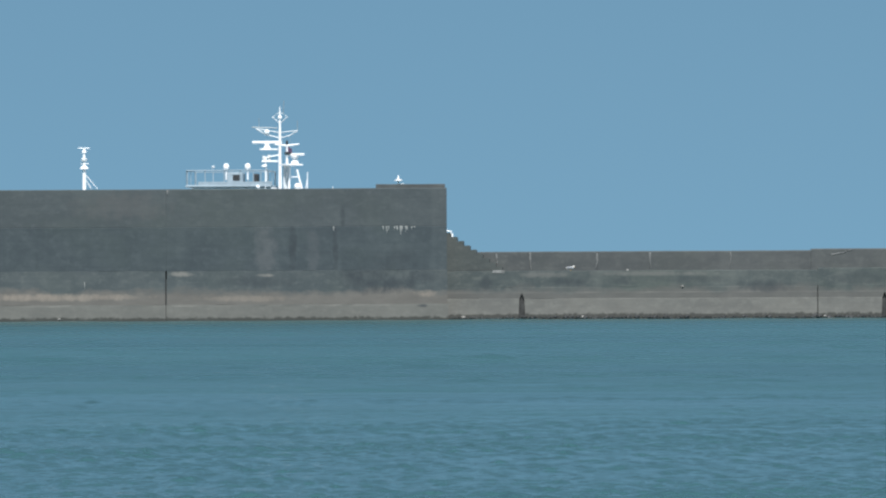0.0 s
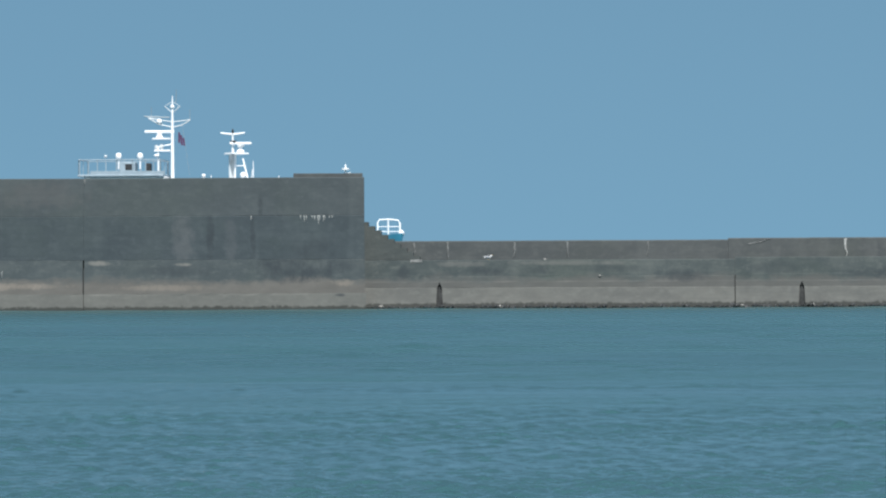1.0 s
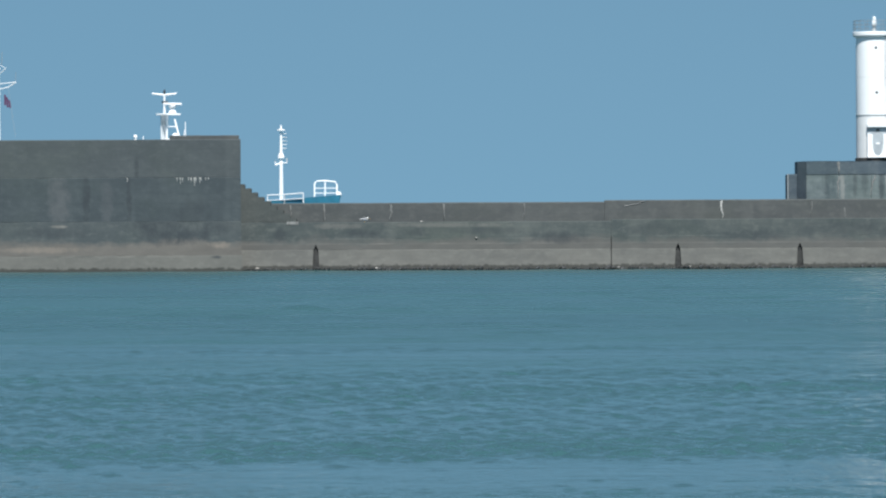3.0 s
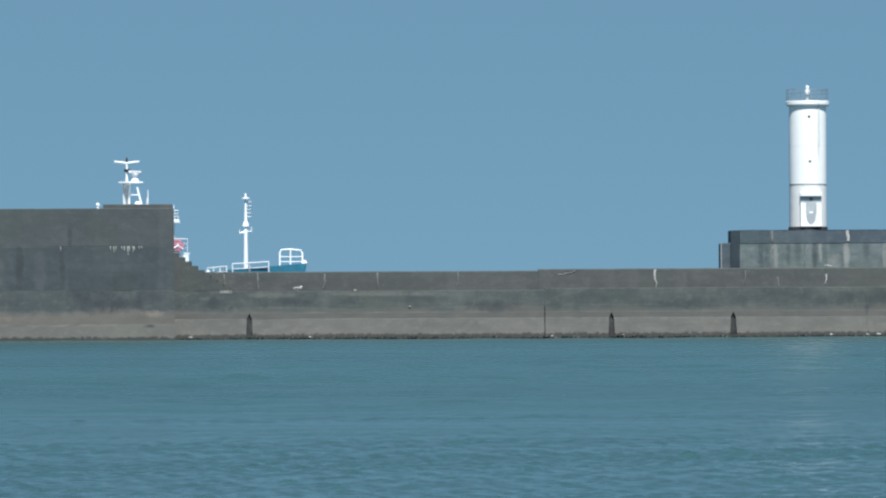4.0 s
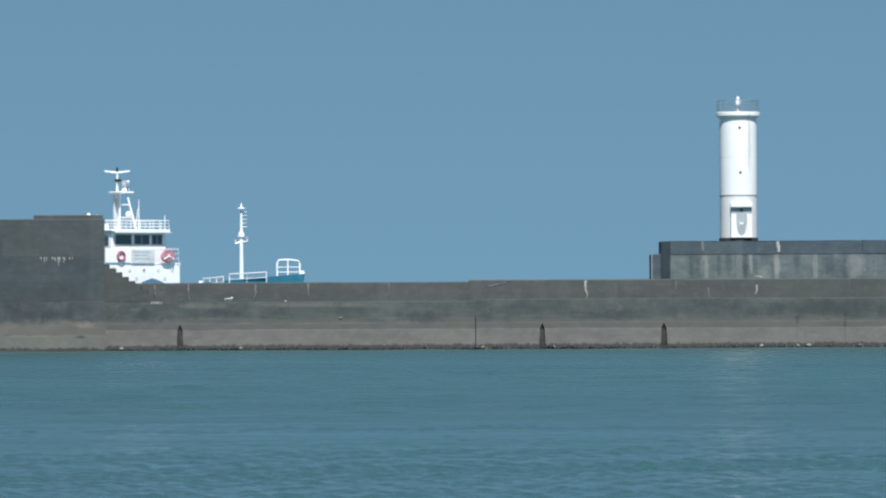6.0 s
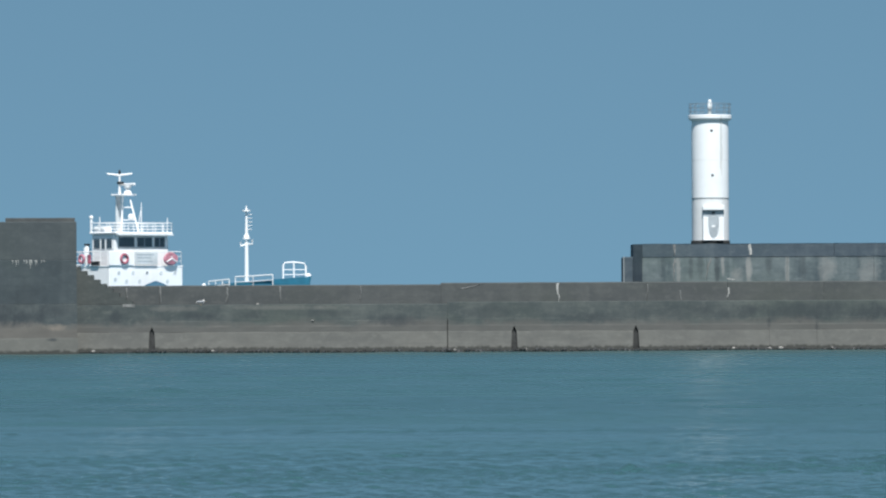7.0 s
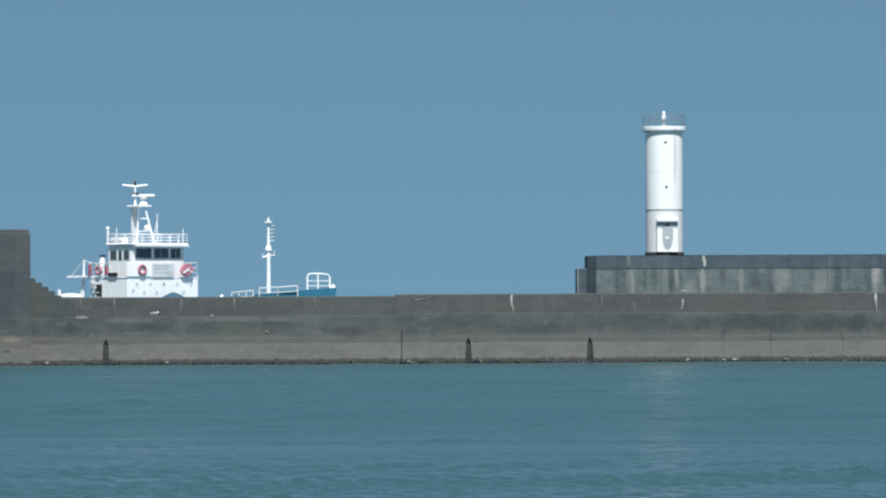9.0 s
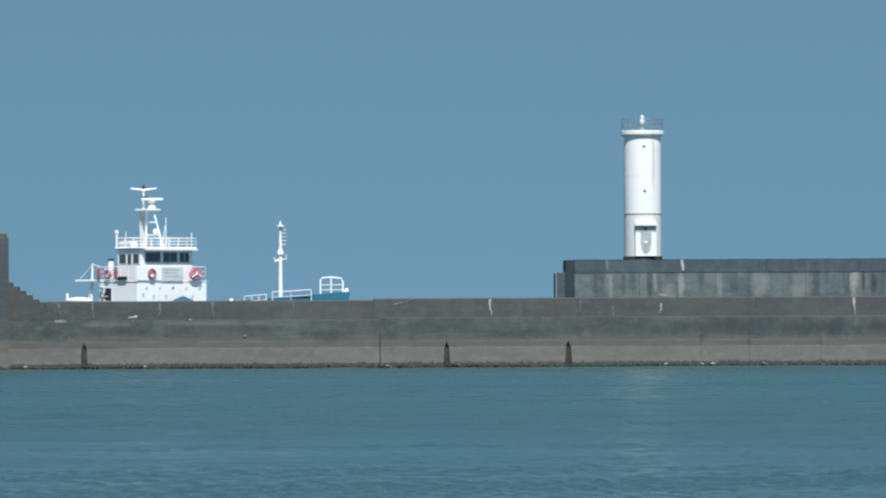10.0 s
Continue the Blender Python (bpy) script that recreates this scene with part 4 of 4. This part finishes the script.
def white_ship():
    """Larger white ship behind the tall wall; x forward, y to port, origin at the waterline under the main mast."""
    s = tagged(new("white_ship"), "large white ship behind the tall breakwater wall", "ship")
    part("hull", hull_mesh(-14, 34, 11.0, lambda q: 4.6 + 3.2 * max(0.0, (q - 0.5) / 0.5) ** 2, -3.0), M_WHITE, s, "", True)
    part("superstructure", box(-10, 13, -4.6, 4.6, 5.8, 9.0, 0.1), M_WHITE, s)
    br = part("bridge", box(0.2, 8.2, -4.2, 4.2, 9.0, 12.2, 0.1), M_WHITE, s)
    for k in range(6):
        part("window", box(8.16, 8.24, -3.7 + k * 1.25, -2.6 + k * 1.25, 10.6, 11.5, 0.02), M_GLASS, br)
        part("window", box(0.7 + k * 1.2, 1.6 + k * 1.2, 4.17, 4.24, 10.6, 11.5, 0.02), M_GLASS, br)
    part("bridge_roof", box(0.3, 8.85, -4.5, 4.5, 12.2, 12.42, 0.06), M_PALE, s)
    # open upper steering position: posts, top rail and weather cloth
    deck = 12.42
    for px in (8.65, 6.9, 5.0, 3.4, 2.1, 0.7):
        for py in (4.2, -4.2):
            part("stanchion", box(px - 0.05, px + 0.05, py - 0.06, py + 0.06, deck, 13.95, 0.02), M_PALE, s)
    railing(s, [(8.75, 4.3, deck), (0.6, 4.3, deck), (0.6, -4.3, deck), (8.75, -4.3, deck), (8.75, 4.3, deck)], 1.45, 1, 0.035, M_PALE, 4.5)
    part("weather_cloth", box(0.2, 7.6, 4.33, 4.37, deck, 12.75, 0.01), M_PALE, s)
    cons = part("console", box(3.4, 5.0, -1.4, 1.4, deck, 13.7, 0.08), M_PALE, s)
    part("console_screen", box(3.6, 4.4, 1.39, 1.43, 12.9, 13.5), M_DARK, cons)
    part("upper_chair", box(1.9, 2.5, -0.5, 0.5, deck, 13.6, 0.1), M_DARK, s)
    for px in (5.1, 2.95):
        dome = part("radome_foot", tube([(px, 1.0, 13.0), (px, 1.0, 14.03)], 0.08, 8), M_WHITE, s)
        part("radome", lathe([(0.22, 14.0), (0.29, 14.08), (0.3, 14.36), (0.22, 14.56), (0.08, 14.62)], 16, (px, 1.0, 0)), M_WHITE, dome, "white radome", True)
    part("search_lamp", ball((6.3, 2.0, 14.25), 0.16), M_GREYWHITE, s)
    # main mast with spreaders and scanners
    mast = part("main_mast", tube([(-0.2, 0, 9.0), (-0.2, 0, 14.5), (-0.2, 0, 17.6)], 0.2, 10, 0.13), M_WHITE, s, "", True)
    part("topmast", tube([(-0.2, 0, 17.6), (-0.2, 0, 19.5), (-0.2, 0, 20.3)], 0.13, 8, 0.03), M_WHITE, mast)
    part("mast_brace", tube([(1.2, 0.3, 12.4), (1.2, 0.3, 15.2), (-0.2, 0, 15.5)], 0.09, 8), M_WHITE, mast)
    arm = bmesh.new()
    add_tube(arm, [(2.2, 0, 18.1), (1.2, 0, 17.5), (-0.2, 0, 17.15), (-1.2, 0, 17.4), (-2.0, 0, 17.9)], 0.065, 6)
    add_tube(arm, [(2.2, 0, 18.1), (-0.2, 0, 17.7), (-2.0, 0, 17.9)], 0.05, 6)
    part("spreader", arm, M_GREYWHITE, mast)
    top = bmesh.new()
    add_tube(top, [(0.6, 0, 19.3), (-0.2, 0, 18.6), (-1.0, 0, 19.3)], 0.055, 6)
    add_tube(top, [(0.5, 0, 19.3), (-0.2, 0, 19.75), (-0.9, 0, 19.3)], 0.03, 6)
    part("top_yard", top, M_GREYWHITE, mast)
    part("yard", tube([(2.6, 0, 18.25), (0.1, 0, 18.15)], 0.05, 5), M_STEEL, mast)
    part("yard_antenna", tube([(1.9, 0, 18.2), (1.9, 0, 19.2)], 0.025, 5), M_STEEL, mast)
    part("yard_antenna", tube([(-1.95, 0, 17.9), (-1.95, 0, 18.9)], 0.025, 5), M_STEEL, mast)
    part("mast_dome", ball((1.1, 0.1, 17.75), 0.28), M_WHITE, mast, "", True)
    part("mast_dome", ball((-0.2, 0, 19.2), 0.22), M_WHITE, mast, "", True)
    part("whip_antenna", tube([(-0.55, 0, 19.6), (-0.6, 0, 20.9)], 0.03, 5), M_STEEL, mast)
    part("scanner_platform", box(0.0, 1.8, -0.5, 0.5, 15.95, 16.1, 0.03), M_WHITE, mast)
    part("scanner_base", lathe([(0.4, 16.1), (0.25, 16.35), (0.25, 16.6)], 12, (1.1, 0, 0)), M_WHITE, mast)
    part("scanner_bar", box(-0.4, 2.6, -0.12, 0.12, 16.6, 16.86, 0.06), M_WHITE, mast, "long white radar bar")
    part("lower_platform", box(0.0, 1.6, -0.5, 0.5, 14.75, 14.92, 0.03), M_WHITE, mast)
    for px, top_z in ((0.9, 15.5), (1.4, 15.4)):
        part("horn", lathe([(0.12, 14.92), (0.2, 15.1), (0.16, top_z)], 10, (px, 0, 0)), M_GREYWHITE, mast)
    part("search_lamp", ball((1.35, 0.5, 14.35), 0.2, (1.4, 1, 0.8)), M_WHITE, mast)
    part("halyard", tube([(-1.2, 0, 17.3), (-1.9, 0, 12.4)], 0.015, 4), M_STEEL, mast)
    strips = []
    for k in range(3):
        f = part("flag_strip", box(-0.19, 0.0, -0.02, 0.02, -1.2 + 0.15 * (k == 0), 0.0 - 0.2 * k, 0.01), M_FLAG, s, "dark red flag cloth")
        strips.append(f)
    # foremast
    fx = 19.45
    fm = part("foremast", tube([(fx, 0, 7.4), (fx, 0, 14.0), (fx, 0, 16.3)], 0.24, 10, 0.11), M_WHITE, s, "", True)
    part("mast_stay", tube([(fx - 0.15, 0, 13.6), (fx - 1.3, 0, 12.2)], 0.035, 6), M_WHITE, fm)
    part("mast_stay", tube([(fx - 0.1, 0, 13.2), (fx - 0.7, 0, 12.2)], 0.035, 6), M_WHITE, fm)
    part("lamp_platform", lathe([(0.16, 14.1), (0.45, 14.2), (0.42, 14.3), (0.16, 14.5)], 12, (fx, 0, 0)), M_WHITE, fm)
    part("mast_lamp", lathe([(0.16, 14.95), (0.3, 15.0), (0.3, 15.2), (0.16, 15.3)], 12, (fx, 0, 0)), M_GREYWHITE, fm)
    part("mast_lamp", lathe([(0.12, 15.75), (0.24, 15.8), (0.2, 16.0), (0.1, 16.05)], 12, (fx, 0, 0)), M_WHITE, fm)
    part("crossarm", tube([(fx - 0.55, 0, 16.25), (fx + 0.55, 0, 16.25)], 0.06, 6), M_WHITE, fm)
    part("crossarm", tube([(fx - 0.45, 0, 14.7), (fx + 0.35, 0, 14.7)], 0.05, 6), M_GREYWHITE, fm)
    return s, strips


BLUE_SHIP, SCANNER = blue_ship()
WHITE_SHIP, FLAG = white_ship()


# ---------------------------------------------------------------- gulls, stones
def gull(x, y, z, turn, label, scale=1.0):
    g = tagged(new("gull"), label, "bird")
    g.matrix_world = pose(x, y, z, 0, 0, turn) @ Matrix.Scale(scale, 4)
    part("body", ball((0, 0, 0.22), 0.12, (2.1, 1, 0.95), 14), M_GULL, g, "", True)
    part("head", ball((0.24, 0, 0.33), 0.07, (1.15, 1, 1), 10), M_GULL, g, "", True)
    part("beak", tube([(0.3, 0, 0.33), (0.39, 0, 0.315)], 0.02, 6, 0.005), M_BEAK, g)
    for sy in (-1, 1):
        part("wing", ball((-0.06, sy * 0.105, 0.25), 0.1, (2.4, 0.3, 0.75), 10), M_GULL_WING, g, "grey folded wing", True)
        part("leg", tube([(0.02, sy * 0.04, 0.0), (0.0, sy * 0.04, 0.13)], 0.012, 5), M_BEAK, g)
    part("tail", box(-0.38, -0.2, -0.05, 0.05, 0.21, 0.24, 0.008), M_GULL, g)
    return g


gull(-14.14, 424.6, 3.57, 20, "white gull resting on the low wall's ledge")


def stone(name, x, y, z, r, mat, seed, label):
    bm = bmesh.new()
    bmesh.ops.create_icosphere(bm, subdivisions=2, radius=r)
    for v in bm.verts:
        v.co *= 1 + 0.35 * noise.noise(v.co * (1.6 / r) + Vector((seed, 0, 0)))
        v.co.z *= 0.65
    bmesh.ops.translate(bm, verts=bm.verts, vec=(0, 0, r * 0.4))
    ob = tagged(obj(name, bm, mat), label, "stone", "stones on the breakwater")
    ob.location = (x, y, z)
    return ob


stone("pale_stone", -9.85, 424.5, 3.57, 0.12, M_PALE_ROCK, 3.0, "pale stone lying on the concrete ledge")
stone("pale_stone", -5.7, 424.02, 2.33, 0.09, M_PALE_ROCK, 5.0, "pale stone lying on the low step")
for i, (x, r) in enumerate([(-13.2, 0.14), (29.55, 0.2), (26.0, 0.16), (28.7, 0.15), (33.4, 0.14), (-22.2, 0.16), (10.3, 0.16), (-52.6, 0.12), (5.0, 0.12)]):
    y = 423.5 if x > -23.3 else 421.95
    stone("pale_stone", x, y, 0.05, r, M_PALE_ROCK, i * 2.0, "pale barnacled stone at the waterline")


def rubble():
    """Dark wet stones along the foot of the low wall."""
    rng = random.Random(4)
    bm = bmesh.new()
    x = -23.2
    while x < 62:
        r = rng.choice((0.07, 0.1, 0.1, 0.13, 0.16, 0.24)) * rng.uniform(0.8, 1.2)
        c = Vector((x, 423.5 + rng.uniform(-0.3, 0.12), rng.uniform(-0.02, 0.1)))
        made = bmesh.ops.create_icosphere(bm, subdivisions=1, radius=r)["verts"]
        for v in made:
            v.co *= 1 + 0.3 * noise.noise(v.co * 6 + c)
            v.co.z *= 0.7
            v.co += c
        x += r * rng.uniform(0.5, 1.9)
    ob = obj("rubble", bm, M_ROCK)
    return tagged(ob, "dark wet stones along the foot of the low wall", "stones", kind="stuff")


rubble()


# ---------------------------------------------------------------- motion of things
def ship_pose(mast_x, mast_y, heading, heave=0.0, roll=0.0):
    return pose(mast_x, mast_y, heave, roll, 0, heading)


def motions():
    # the blue ship comes round the wall's end, turning slowly to its left
    walk(BLUE_SHIP, [
        (0, ship_pose(-39.97, 478.0, -50.3)),
        (1, ship_pose(-37.47, 476.8, -50.2)),
        (2, ship_pose(-34.97, 474.6, -50)),
        (3, ship_pose(-32.47, 472.8, -49.8)),
        (4, ship_pose(-29.90, 470.6, -49.5)),
        (5, ship_pose(-27.31, 468.7, -49.1)),
        (6, ship_pose(-24.74, 467.8, -48.5)),
        (7, ship_pose(-22.19, 467.4, -47.8)),
        (8, ship_pose(-19.62, 467.5, -46.9)),
        (9, ship_pose(-17.06, 466.8, -46)),
        (10, ship_pose(-14.54, 466.0, -45)),
    ])
    # the white ship steams the other way
    walk(WHITE_SHIP, [(t, ship_pose(-47.8 - 2.5 * t, 560.0, 180.0)) for t in range(11)])
    # radar bar, a little over half a turn a second
    walk(SCANNER, [(k / 3, pose(0.55, 0.35, 13.56, 0, 0, 67.4 * k - 66)) for k in range(31)])
    for k, strip in enumerate(FLAG):
        walk(strip, [(j / 2, pose(-0.78 - 0.175 * k, 0.03 * k, 16.65 - 0.08 * k, 0, 4 * k, 10 * math.sin(j * 2.1 - k))) for j in range(21)])
    walk(WAVES_A, [(t, pose(0.25 * t, 0.1 * t, 0)) for t in (0, 2.5, 5, 7.5, 10)])
    walk(WAVES_B, [(t, pose(-0.25 * t, -0.15 * t, 0)) for t in (0, 2.5, 5, 7.5, 10)])


motions()
